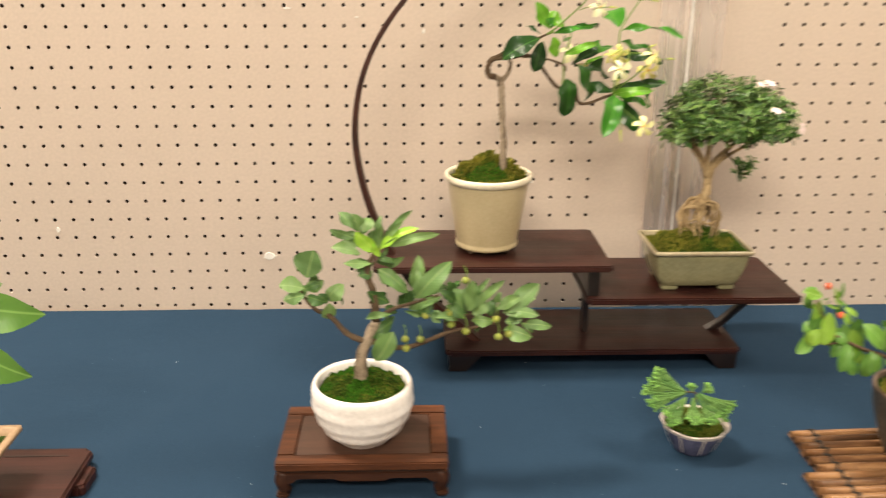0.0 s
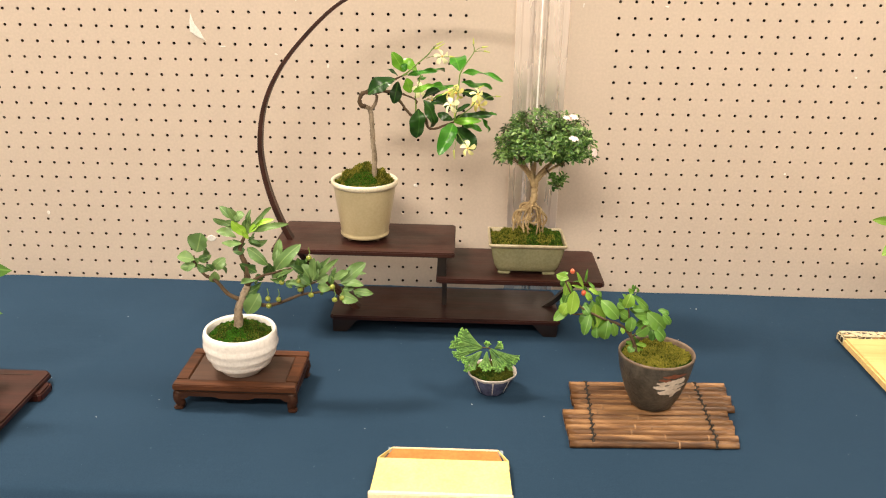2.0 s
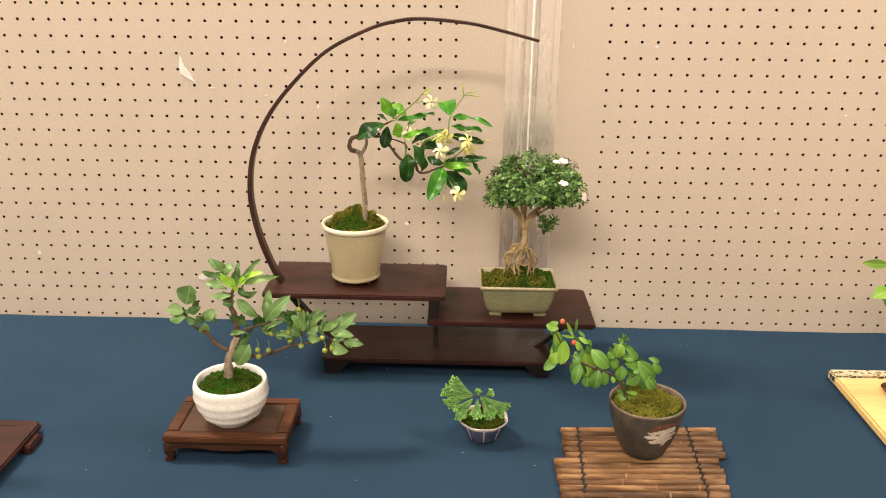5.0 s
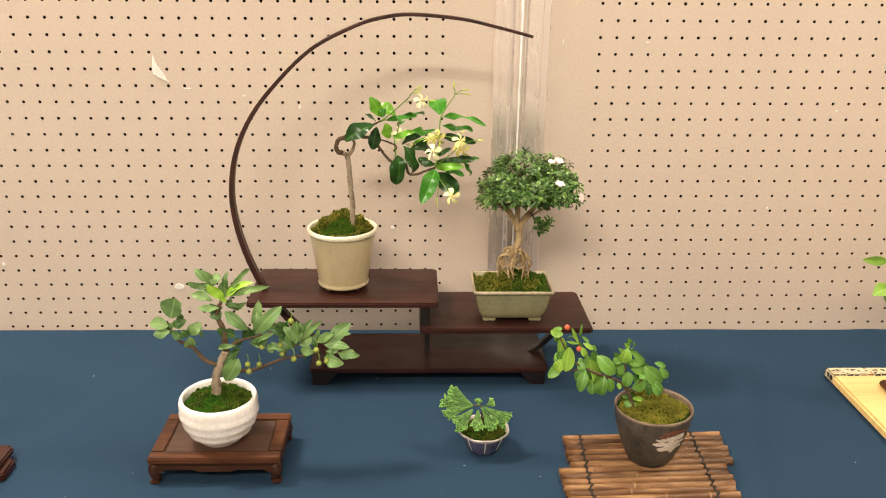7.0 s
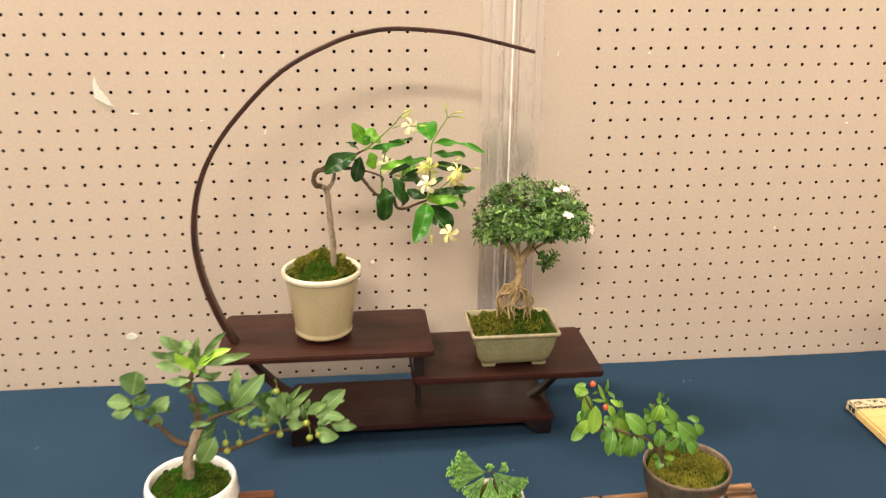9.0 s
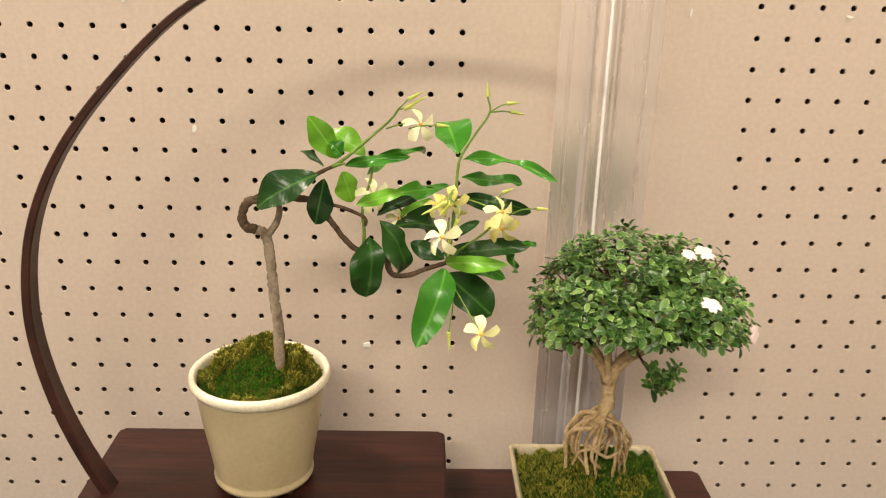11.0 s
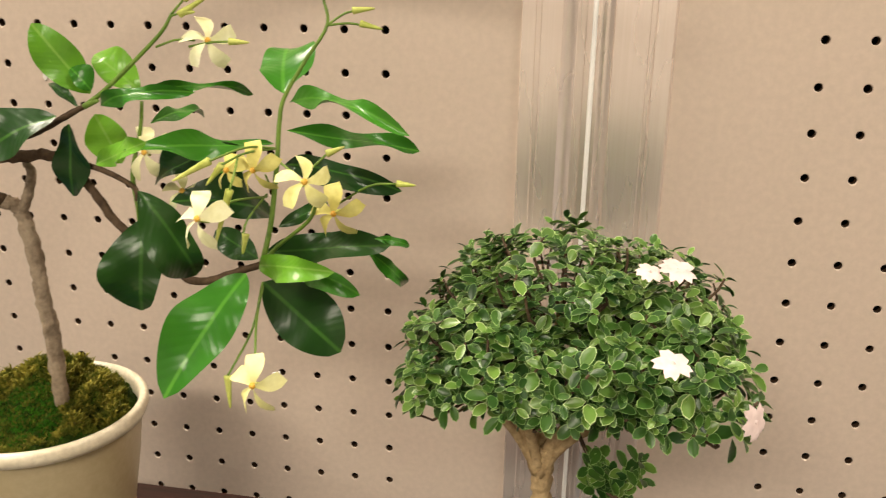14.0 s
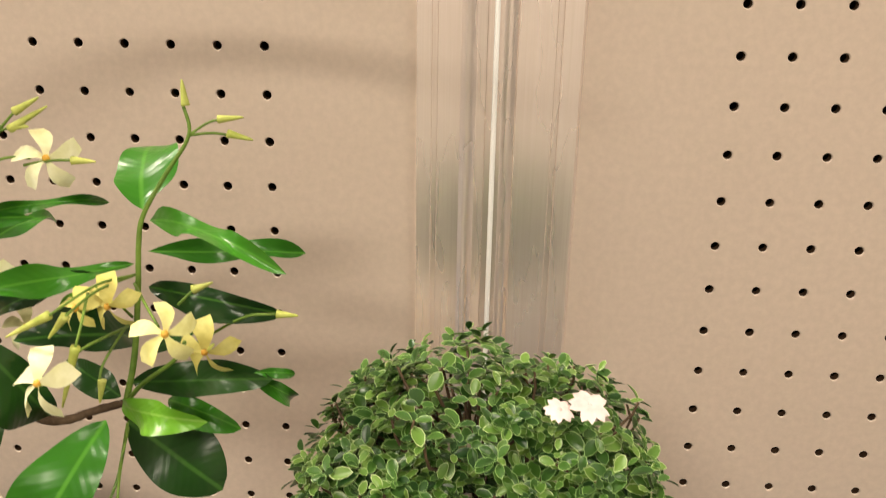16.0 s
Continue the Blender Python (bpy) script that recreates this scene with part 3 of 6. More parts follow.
def hall():
    # Assumed room shell out of view, added to bounce light onto the table.
    def sheet(name, pts, mat, label, category):
        tagged(new(name, mesh_of(name, pts, [(0, 1, 2, 3)], mat, False)), label, category, kind="structure")
    x0, x1, y0, y1 = -4.5, 5.0, -5.0, 3.2
    new_floor = new("floor", slab(x0, x1, y0, y1, -0.1, 0.0, CARPET, 0))
    tagged(new_floor, "unseen hall floor, pale grey to brighten the posts", "floor", kind="structure")
    tagged(new("ceiling", slab(x0, x1, y0, y1, CEILING, CEILING + 0.1, TILE, 0)), "unseen white boarded hall ceiling", "ceiling", kind="structure")
    for name, a in (("wall_south", (x0, x1, y0 - 0.1, y0)), ("wall_north", (x0, x1, y1, y1 + 0.1)), ("wall_west", (x0 - 0.1, x0, y0, y1)), ("wall_east", (x1, x1 + 0.1, y0, y1))):
        tagged(new(name, slab(*a, 0.0, CEILING, ROOM_PAINT, 0)), "unseen hall wall, off-white to brighten the posts", "wall", kind="structure")


hall()
# Every lamp gets a frame out of view, the added fill lamps too.
for lx, ly, sx, sy, _ in LAMPS:
    body = thing("ceiling_light", (lx, ly, CEILING), "unseen white steel ceiling light panel", "ceiling light", "ceiling lights")
    for ax, bx, ay, by in ((-sx / 2 - 0.03, -sx / 2, -sy / 2 - 0.03, sy / 2 + 0.03), (sx / 2, sx / 2 + 0.03, -sy / 2 - 0.03, sy / 2 + 0.03),
                           (-sx / 2, sx / 2, -sy / 2 - 0.03, -sy / 2), (-sx / 2, sx / 2, sy / 2, sy / 2 + 0.03)):
        part("frame_bar", slab(lx + ax, lx + bx, ly + ay, ly + by, CEILING - 0.06, CEILING, LAMP_FRAME, 0.002), body)


def tablecloth():
    """The cloth over the long table: a slightly wavy top that drops over the front edge."""
    x0, x1, front, back = -1.7, 2.4, -0.612, -0.0035
    nx, ny = 260, 44
    verts, faces = [], []
    for i in range(ny + 1 + 14):
        for k in range(nx + 1):
            x = x0 + (x1 - x0) * k / nx
            if i <= ny:
                y = back + (front - back) * i / ny
                z = TABLE + 0.0012 * noise.noise(Vector((x * 5, y * 4, 0.4))) + 0.0006 * noise.noise(Vector((x * 16, y * 22, 2)))
                for cx, slope, wide, amp in ((0.70, 0.32, 0.016, 0.0044), (0.11, -0.30, 0.012, 0.0026), (-0.19, 0.5, 0.016, 0.0032), (0.74, 0.34, 0.022, -0.0040), (0.02, 0.2, 0.012, 0.0022)):
                    d = (x - cx - slope * (y + 0.15)) / wide
                    z += amp * math.exp(-d * d) * min(1.0, max(0.0, -y - 0.02) / 0.10) * (1.0 if y > -0.42 else max(0, 1 + (y + 0.42) * 8))
                if y > -0.03:
                    z += 0.0018 * max(0.0, noise.noise(Vector((x * 14, 0, 5)))) * (y + 0.03) / 0.03
                if i == ny:
                    z -= 0.003
            else:
                t = (i - ny) / 14
                y = front - 0.004 - 0.010 * t * (1 + math.sin(x * 21 + 2 * noise.noise(Vector((x * 3, 0, 0)))))
                z = TABLE - 0.006 - t * 0.62
            verts.append((x, y, z))
    for i in range(ny + 14):
        for k in range(nx):
            a = i * (nx + 1) + k
            faces.append((a, a + nx + 1, a + nx + 2, a + 1))
    ob = new("tablecloth", mesh_of("tablecloth", verts, faces, CLOTH))
    tagged(ob, "dark blue cotton tablecloth spread over a long table", "tablecloth")


tablecloth()
table = thing("display_table", (0.35, -0.31, 0), "long folding table hidden under a blue cloth", "table")
part("tabletop", slab(-1.68, 2.38, -0.600, -0.02, TABLE - 0.034, TABLE - 0.008, EBONY, 0.002), table)
for lx in (-1.6, -0.3, 0.95, 2.3):
    for ly in (-0.56, -0.07):
        part("leg", tube([(lx, ly, 0), (lx, ly, TABLE - 0.034)], 0.014, 0.014, LAMP_FRAME, 10, 1), table)


# ---- the tiered stand with its moon-shaped hoop ----
stand = thing("tiered_bonsai_stand", (0.2, -0.14, TABLE), "dark rosewood stepped bonsai stand with a crescent hoop", "display stand")
part("top_shelf", slab(-0.047, 0.2240, -0.210, -0.0735, 0.8165, 0.824, ROSEWOOD, 0.0016, 0.003), stand)
part("lower_shelf", slab(0.197, 0.4475, -0.206, -0.066, 0.7745, 0.7825, ROSEWOOD, 0.0016, 0.003), stand)
part("base_board", slab(0.0355, 0.3875, -0.196, -0.072, 0.7060, 0.7130, ROSEWOOD, 0.0016, 0.004), stand)
part("riser", slab(0.1985, 0.212, -0.197, -0.085, 0.7825, 0.8165, EBONY, 0.001), stand)
part("post", slab(0.2050, 0.2125, -0.146, -0.130, 0.7130, 0.7745, EBONY, 0.0015), stand)


def stand_foot(x0, x1, flare):
    """A bracket foot, cut back to a point along the board."""
    verts = []
    for y in (-0.193, -0.078):
        verts += [(x0, y, TABLE), (x1, y, TABLE), (x1 + flare[1], y, 0.7060), (x0 + flare[0], y, 0.7060)]
    faces = [(0, 1, 2, 3), (7, 6, 5, 4), (0, 4, 5, 1), (1, 5, 6, 2), (2, 6, 7, 3), (3, 7, 4, 0)]
    return mesh_of("foot", verts, faces, EBONY, False)


part("foot", stand_foot(0.040, 0.060, (-0.001, 0.018)), stand)
part("foot", stand_foot(0.363, 0.383, (-0.018, 0.001)), stand)


def ribbon(points, widths, depth, y0, mat):
    """A flat bent strip standing in a plane of constant y: widths across, depth along y."""
    path = spline([(x, 0, z) for x, z in points], 8)
    verts, faces = [], []
    n = len(path)
    for i, p in enumerate(path):
        d = (path[min(i + 1, n - 1)] - path[max(i - 1, 0)]).normalized()
        nrm = Vector((d.z, 0, -d.x))
        t = i / (n - 1) * (len(widths) - 1)
        w = widths[int(t)] + (widths[min(int(t) + 1, len(widths) - 1)] - widths[int(t)]) * (t - int(t))
        dep = depth * (0.55 + 0.45 * (1 - i / (n - 1)))
        for u, v in ((-0.5, -0.4), (-0.35, -0.5), (0.35, -0.5), (0.5, -0.4), (0.5, 0.4), (0.35, 0.5), (-0.35, 0.5), (-0.5, 0.4)):
            q = p + nrm * (u * w)
            verts.append((q.x, y0 + v * dep, q.z))
    for i in range(n - 1):
        for k in range(8):
            a, b = i * 8 + k, i * 8 + (k + 1) % 8
            faces.append((a, a + 8, b + 8, b))
    faces.append(tuple(range(8)))
    faces.append(tuple((n - 1) * 8 + k for k in range(7, -1, -1)))
    return mesh_of("ribbon", verts, faces, mat, False)


HOOP = [(0.075, 0.7105), (0.053, 0.732), (0.024, 0.757), (-0.004, 0.789), (-0.030, 0.829), (-0.051, 0.880), (-0.063, 0.930), (-0.0655, 0.975), (-0.057, 1.025),
        (-0.036, 1.072), (-0.002, 1.117), (0.051, 1.1675), (0.110, 1.1985), (0.150, 1.2105), (0.188, 1.2140), (0.250, 1.2090), (0.300, 1.1985), (0.346, 1.1870)]
part("hoop", ribbon(HOOP, [0.0092, 0.0085, 0.0070, 0.0058, 0.0050, 0.0044, 0.0038], 0.019, -0.158, HOOPWOOD), stand, "crescent of bent dark wood")
part("brace", ribbon([(0.364, 0.7095), (0.383, 0.723), (0.399, 0.739), (0.413, 0.753), (0.426, 0.7755)], [0.0075, 0.0075, 0.0075], 0.014, -0.135, EBONY), stand)


# ---- places of leaves, stems and flowers: (base, tip, width, tint) ----
JASMINE_INNER = [
    ((0.1662, -0.1679, 1.0276), (0.1667, -0.1797, 0.9886), 0.0225, 0),
    ((0.1737, -0.1835, 1.0441), (0.1927, -0.1727, 1.0036), 0.0181, 0),
    ((0.1659, -0.165, 1.079), (0.2069, -0.1343, 1.0797), 0.0045, 1),
    ((0.164, -0.1514, 1.0649), (0.1733, -0.112, 1.0665), 0.0070, 1),
    ((0.1633, -0.1548, 1.079), (0.1399, -0.1512, 1.0954), 0.0136, 2),
    ((0.1593, -0.1877, 1.0552), (0.1866, -0.2067, 1.0694), 0.0083, 2),
    ((0.1341, -0.172, 1.0705), (0.0941, -0.18, 1.0514), 0.0198, 0),
    ((0.147, -0.166, 1.0794), (0.1315, -0.177, 1.1076), 0.0152, 2),
    ((0.1488, -0.168, 1.0811), (0.1418, -0.17, 1.0905), 0.0088, 1),
    ((0.1366, -0.16, 1.0724), (0.1215, -0.157, 1.0831), 0.0043, 0),
    ((0.1379, -0.17, 1.0672), (0.1296, -0.168, 1.0335), 0.0151, 0),
    ((0.1552, -0.162, 1.0494), (0.1512, -0.171, 1.0706), 0.0149, 2),
    ((0.1502, -0.165, 1.0743), (0.1916, -0.172, 1.0842), 0.0070, 1),
]
JASMINE_MIDDLE = [
    ((0.219, -0.1487, 1.0584), (0.1853, -0.2022, 1.0709), 0.0089, 1),
    ((0.2094, -0.1617, 1.0598), (0.1717, -0.1715, 1.0445), 0.0097, 0),
    ((0.2243, -0.1483, 1.0798), (0.2151, -0.1169, 1.0999), 0.0225, 1),
    ((0.2271, -0.1494, 1.0762), (0.2819, -0.1893, 1.0801), 0.0080, 1),
    ((0.2262, -0.1522, 1.065), (0.2797, -0.1115, 1.0551), 0.0089, 1),
    ((0.2240, -0.1500, 1.0500), (0.2747, -0.1576, 1.045), 0.0108, 0),
    ((0.2126, -0.1395, 1.0227), (0.1898, -0.1774, 1.0408), 0.0159, 0),
    ((0.2168, -0.1678, 1.0127), (0.1935, -0.1616, 1.0228), 0.0111, 0),
    ((0.208, -0.15, 1.0492), (0.1833, -0.152, 1.0367), 0.0085, 2),
    ((0.2196, -0.15, 1.0215), (0.2404, -0.148, 1.0337), 0.0061, 0),
]
JASMINE_OUTER = [
    ((0.214, -0.1533, 1.0106), (0.2699, -0.1723, 1.0263), 0.0128, 0),
    ((0.2671, -0.1659, 1.0245), (0.2811, -0.156, 1.0197), 0.0039, 1),
    ((0.2176, -0.1692, 1.0103), (0.2528, -0.1936, 1.0197), 0.0105, 2),
    ((0.2282, -0.1532, 1.0037), (0.2582, -0.1637, 1.0001), 0.0102, 1),
    ((0.257, -0.1449, 1.0127), (0.2735, -0.1196, 0.9848), 0.0066, 1),
    ((0.2169, -0.1813, 1.0111), (0.2023, -0.2287, 0.9804), 0.0215, 1),
    ((0.2178, -0.1672, 1.0021), (0.2525, -0.169, 0.9728), 0.0243, 0),
]
JASMINE_STEMS_A = [
    [(0.101, -0.15, 0.937), (0.101, -0.15, 0.955), (0.099, -0.15, 0.976), (0.098, -0.15, 0.997), (0.096, -0.152, 1.021), (0.09, -0.155, 1.027), (0.083, -0.155, 1.029), (0.081, -0.155, 1.036), (0.085, -0.155, 1.046), (0.097, -0.157, 1.048), (0.117, -0.16, 1.051), (0.13, -0.162, 1.049), (0.141, -0.163, 1.036), (0.151, -0.164, 1.023), (0.162, -0.164, 1.015), (0.177, -0.165, 1.015)],
    [(0.177, -0.165, 1.015), (0.181, -0.165, 1.001), (0.192, -0.166, 1), (0.205, -0.166, 1.005), (0.218, -0.167, 1.01)],
    [(0.096, -0.152, 1.021), (0.103, -0.155, 1.031), (0.106, -0.155, 1.041), (0.104, -0.155, 1.046)],
]
JASMINE_STEMS_B = [
    [(0.085, -0.155, 1.046), (0.102, -0.16, 1.056), (0.119, -0.163, 1.062), (0.133, -0.165, 1.069), (0.143, -0.165, 1.074), (0.153, -0.165, 1.081), (0.168, -0.164, 1.094), (0.18, -0.164, 1.105), (0.185, -0.164, 1.112)],
    [(0.143, -0.165, 1.074), (0.151, -0.168, 1.077)],
    [(0.13, -0.162, 1.049), (0.147, -0.165, 1.047), (0.163, -0.168, 1.041), (0.164, -0.168, 1.035)],
    [(0.162, -0.164, 1.015), (0.163, -0.166, 1.031), (0.162, -0.166, 1.046), (0.167, -0.165, 1.065), (0.169, -0.165, 1.077)],
    [(0.218, -0.167, 1.01), (0.221, -0.162, 1.027), (0.223, -0.157, 1.051), (0.224, -0.154, 1.069), (0.226, -0.152, 1.079), (0.235, -0.15, 1.094), (0.244, -0.148, 1.108), (0.242, -0.146, 1.119)],
    [(0.218, -0.167, 1.01), (0.226, -0.168, 1.019), (0.241, -0.172, 1.032), (0.248, -0.18, 1.043)],
]
JASMINE_FLOWER_STALKS_A = [
    [(0.177, -0.164, 1.099), (0.186, -0.164, 1.102), (0.194, -0.164, 1.102)],
    [(0.185, -0.164, 1.112), (0.191, -0.164, 1.118)],
    [(0.184, -0.164, 1.111), (0.19, -0.164, 1.113)],
    [(0.244, -0.148, 1.108), (0.252, -0.148, 1.113), (0.259, -0.148, 1.114)],
    [(0.244, -0.148, 1.108), (0.253, -0.148, 1.109), (0.261, -0.148, 1.108)],
    [(0.219, -0.17, 1.003), (0.222, -0.19, 0.991), (0.22, -0.205, 0.982), (0.219, -0.21, 0.979)],
    [(0.219, -0.17, 1.001), (0.226, -0.195, 0.997), (0.233, -0.215, 0.991), (0.236, -0.225, 0.989)],
    [(0.222, -0.157, 1.054), (0.236, -0.18, 1.056), (0.246, -0.195, 1.056)],
    [(0.219, -0.16, 1.038), (0.217, -0.19, 1.044), (0.215, -0.205, 1.043)],
    [(0.219, -0.16, 1.039), (0.218, -0.18, 1.033), (0.218, -0.185, 1.026)],
    [(0.221, -0.16, 1.042), (0.223, -0.17, 1.05)],
]
JASMINE_FLOWER_STALKS_B = [
    [(0.247, -0.18, 1.057), (0.252, -0.178, 1.062)],
    [(0.1913, -0.164, 1.0995), (0.2006, -0.164, 1.1014), (0.2091, -0.165, 1.1021)],
    [(0.2241, -0.16, 1.0589), (0.2197, -0.18, 1.0632), (0.2159, -0.205, 1.0632)],
    [(0.216, -0.18, 1.0598), (0.2233, -0.2, 1.0586), (0.2229, -0.205, 1.0526)],
    [(0.2241, -0.16, 1.0589), (0.2195, -0.18, 1.061), (0.2183, -0.2, 1.0608)],
    [(0.2444, -0.16, 1.0326), (0.2644, -0.165, 1.0462), (0.2766, -0.165, 1.0481)],
]
JASMINE_FLOWERS = [(0.199, -0.163, 1.102), (0.213, -0.212, 1.043), (0.25, -0.2, 1.056), (0.238, -0.23, 0.987), (0.22, -0.175, 1.053), (0.169, -0.167, 1.056), (0.186, -0.17, 1.041), (0.253, -0.175, 1.037), (0.21, -0.178, 1.053)]
JASMINE_BUD_TIPS = [(0.2, -0.164, 1.123), (0.195, -0.164, 1.113), (0.264, -0.148, 1.115), (0.267, -0.148, 1.107), (0.242, -0.145, 1.127), (0.22, -0.212, 0.966), (0.218, -0.186, 1.021), (0.259, -0.178, 1.065), (0.2173, -0.165, 1.1019), (0.2006, -0.205, 1.0548), (0.2155, -0.205, 1.0304), (0.2116, -0.2, 1.0526), (0.2843, -0.165, 1.0478), (0.2025, -0.164, 1.1201)]
BUD_ROOTS = [(0.191, -0.164, 1.118), (0.19, -0.164, 1.113), (0.255, -0.148, 1.114), (0.258, -0.148, 1.109), (0.243, -0.146, 1.118), (0.219, -0.21, 0.979), (0.219, -0.184, 1.029), (0.252, -0.178, 1.062), (0.2091, -0.165, 1.1021), (0.2159, -0.205, 1.0632), (0.2229, -0.205, 1.0526), (0.2183, -0.2, 1.0608), (0.2766, -0.165, 1.0481), (0.1884, -0.164, 1.112)]
CRAB_LEFT = [
    ((-0.0955, -0.3967, 0.8858), (-0.0888, -0.3987, 0.9106), 0.0223, 1),
    ((-0.0981, -0.3981, 0.8765), (-0.1196, -0.3997, 0.8812), 0.0128, 1),
    ((-0.0986, -0.3818, 0.8689), (-0.0831, -0.3822, 0.8775), 0.0104, 1),
    ((-0.0985, -0.3937, 0.8684), (-0.1161, -0.401, 0.8679), 0.0103, 1),
    ((-0.096, -0.3975, 0.8689), (-0.0799, -0.4029, 0.8653), 0.0083, 0),
    ((-0.0803, -0.3815, 0.8585), (-0.0662, -0.3813, 0.8737), 0.0136, 1),
    ((-0.0788, -0.3879, 0.8582), (-0.086, -0.3921, 0.8676), 0.0071, 0),
    ((-0.078, -0.3865, 0.8575), (-0.0775, -0.3848, 0.8395), 0.0116, 1),
]
CRAB_TOP = [
    ((-0.0529, -0.3875, 0.9278), (-0.0655, -0.3856, 0.9432), 0.0081, 1),
    ((-0.0472, -0.3875, 0.9245), (-0.0517, -0.3963, 0.9435), 0.0081, 1),
    ((-0.0457, -0.3933, 0.9269), (-0.0391, -0.3856, 0.9383), 0.0112, 1),
    ((-0.0528, -0.3844, 0.9183), (-0.0737, -0.3913, 0.9277), 0.0069, 1),
    ((-0.0482, -0.3836, 0.9032), (-0.075, -0.3802, 0.91), 0.0089, 1),
    ((-0.0341, -0.3849, 0.9054), (-0.0522, -0.3895, 0.9237), 0.012, 2),
    ((-0.0309, -0.3891, 0.9088), (-0.0007, -0.3977, 0.9345), 0.0094, 2),
    ((-0.0279, -0.3906, 0.9127), (0.0188, -0.404, 0.9297), 0.0081, 1),
    ((-0.0384, -0.3956, 0.8985), (-0.061, -0.4035, 0.9036), 0.0075, 1),
    ((-0.0376, -0.3897, 0.8852), (-0.0498, -0.3953, 0.8878), 0.0089, 0),
    ((-0.0337, -0.385, 0.8988), (-0.0181, -0.3874, 0.8975), 0.0057, 0),
    ((-0.0333, -0.3933, 0.8925), (-0.0059, -0.4013, 0.8745), 0.0119, 1),
    ((-0.0311, -0.3903, 0.9028), (-0.0356, -0.3983, 0.9166), 0.0056, 2),
]
CRAB_MIDDLE = [
    ((-0.0235, -0.3862, 0.8573), (-0.0405, -0.3993, 0.872), 0.0096, 0),
    ((-0.0216, -0.3983, 0.8512), (-0.0457, -0.3945, 0.845), 0.0057, 1),
    ((-0.0208, -0.3902, 0.8404), (-0.0423, -0.3944, 0.8288), 0.0135, 0),
    ((-0.0204, -0.3949, 0.8325), (-0.0347, -0.4059, 0.8071), 0.018, 1),
    ((-0.0169, -0.3843, 0.8461), (-0.0279, -0.382, 0.8511), 0.0071, 0),
    ((-0.0152, -0.3833, 0.8525), (-0.0067, -0.3983, 0.8698), 0.0071, 0),
]
CRAB_RIGHT_A = [
    ((0.0004, -0.3897, 0.8623), (0.03, -0.3911, 0.8981), 0.0157, 1),
    ((0.0035, -0.3881, 0.8677), (0.0274, -0.3921, 0.8742), 0.0095, 1),
    ((-0.0021, -0.3869, 0.8542), (-0.0074, -0.394, 0.8718), 0.0077, 0),
    ((0.0018, -0.3934, 0.8498), (0.0151, -0.3959, 0.8602), 0.0089, 0),
    ((-0.0059, -0.3846, 0.8496), (0.0214, -0.3952, 0.8666), 0.0083, 1),
    ((0.0222, -0.3989, 0.8423), (0.0137, -0.3944, 0.8503), 0.0076, 1),
    ((0.0361, -0.3935, 0.8607), (0.0229, -0.4022, 0.8733), 0.0082, 0),
    ((0.0432, -0.3836, 0.8449), (0.0332, -0.3913, 0.8705), 0.0147, 1),
    ((0.0488, -0.3995, 0.8534), (0.0494, -0.4053, 0.8836), 0.0106, 1),
    ((0.0506, -0.39, 0.8521), (0.0778, -0.3987, 0.8816), 0.0069, 1),
    ((0.0522, -0.3919, 0.848), (0.0661, -0.3842, 0.8562), 0.0095, 1),
    ((0.0448, -0.3952, 0.8452), (0.0283, -0.3935, 0.8573), 0.0095, 0),
]
CRAB_RIGHT_B = [
    ((0.0523, -0.3878, 0.8408), (0.0698, -0.3947, 0.8424), 0.0089, 1),
    ((0.0384, -0.3944, 0.8423), (0.0191, -0.4051, 0.8511), 0.007, 1),
    ((0.0831, -0.3929, 0.8484), (0.1126, -0.3871, 0.8745), 0.0145, 1),
    ((0.0807, -0.3852, 0.8463), (0.1103, -0.3967, 0.8502), 0.0108, 1),
    ((0.0734, -0.3954, 0.8541), (0.0916, -0.4018, 0.8679), 0.0094, 1),
    ((0.0809, -0.3912, 0.832), (0.1041, -0.4033, 0.8306), 0.0127, 1),
    ((0.0983, -0.3934, 0.8383), (0.1233, -0.3983, 0.8383), 0.0082, 1),
    ((0.0695, -0.3836, 0.8414), (0.0679, -0.3787, 0.8553), 0.0076, 0),
    ((0.0649, -0.3857, 0.8362), (0.0546, -0.3864, 0.8268), 0.0057, 0),
    ((0.0316, -0.393, 0.8638), (0.0317, -0.3983, 0.8814), 0.0082, 0),
    ((0.0558, -0.3817, 0.8533), (0.0562, -0.38, 0.8679), 0.0083, 0),
]
CRAB_STEMS = [
    [(-0.05, -0.39, 0.792), (-0.05, -0.39, 0.806), (-0.045, -0.39, 0.819), (-0.036, -0.39, 0.841), (-0.037, -0.39, 0.867), (-0.043, -0.39, 0.887), (-0.038, -0.39, 0.902), (-0.035, -0.39, 0.91)],
    [(-0.048, -0.39, 0.821), (-0.063, -0.388, 0.828), (-0.077, -0.386, 0.844), (-0.091, -0.385, 0.851), (-0.103, -0.385, 0.868), (-0.103, -0.385, 0.877)],
    [(-0.042, -0.39, 0.822), (-0.025, -0.392, 0.816), (-0.007, -0.393, 0.816), (0.011, -0.393, 0.822), (0.033, -0.392, 0.831), (0.055, -0.39, 0.834), (0.077, -0.39, 0.839)],
    [(-0.035, -0.39, 0.843), (-0.019, -0.392, 0.854), (-0.001, -0.393, 0.86), (0.021, -0.393, 0.867)],
    [(0.033, -0.392, 0.831), (0.037, -0.39, 0.842), (0.052, -0.39, 0.848)],
]
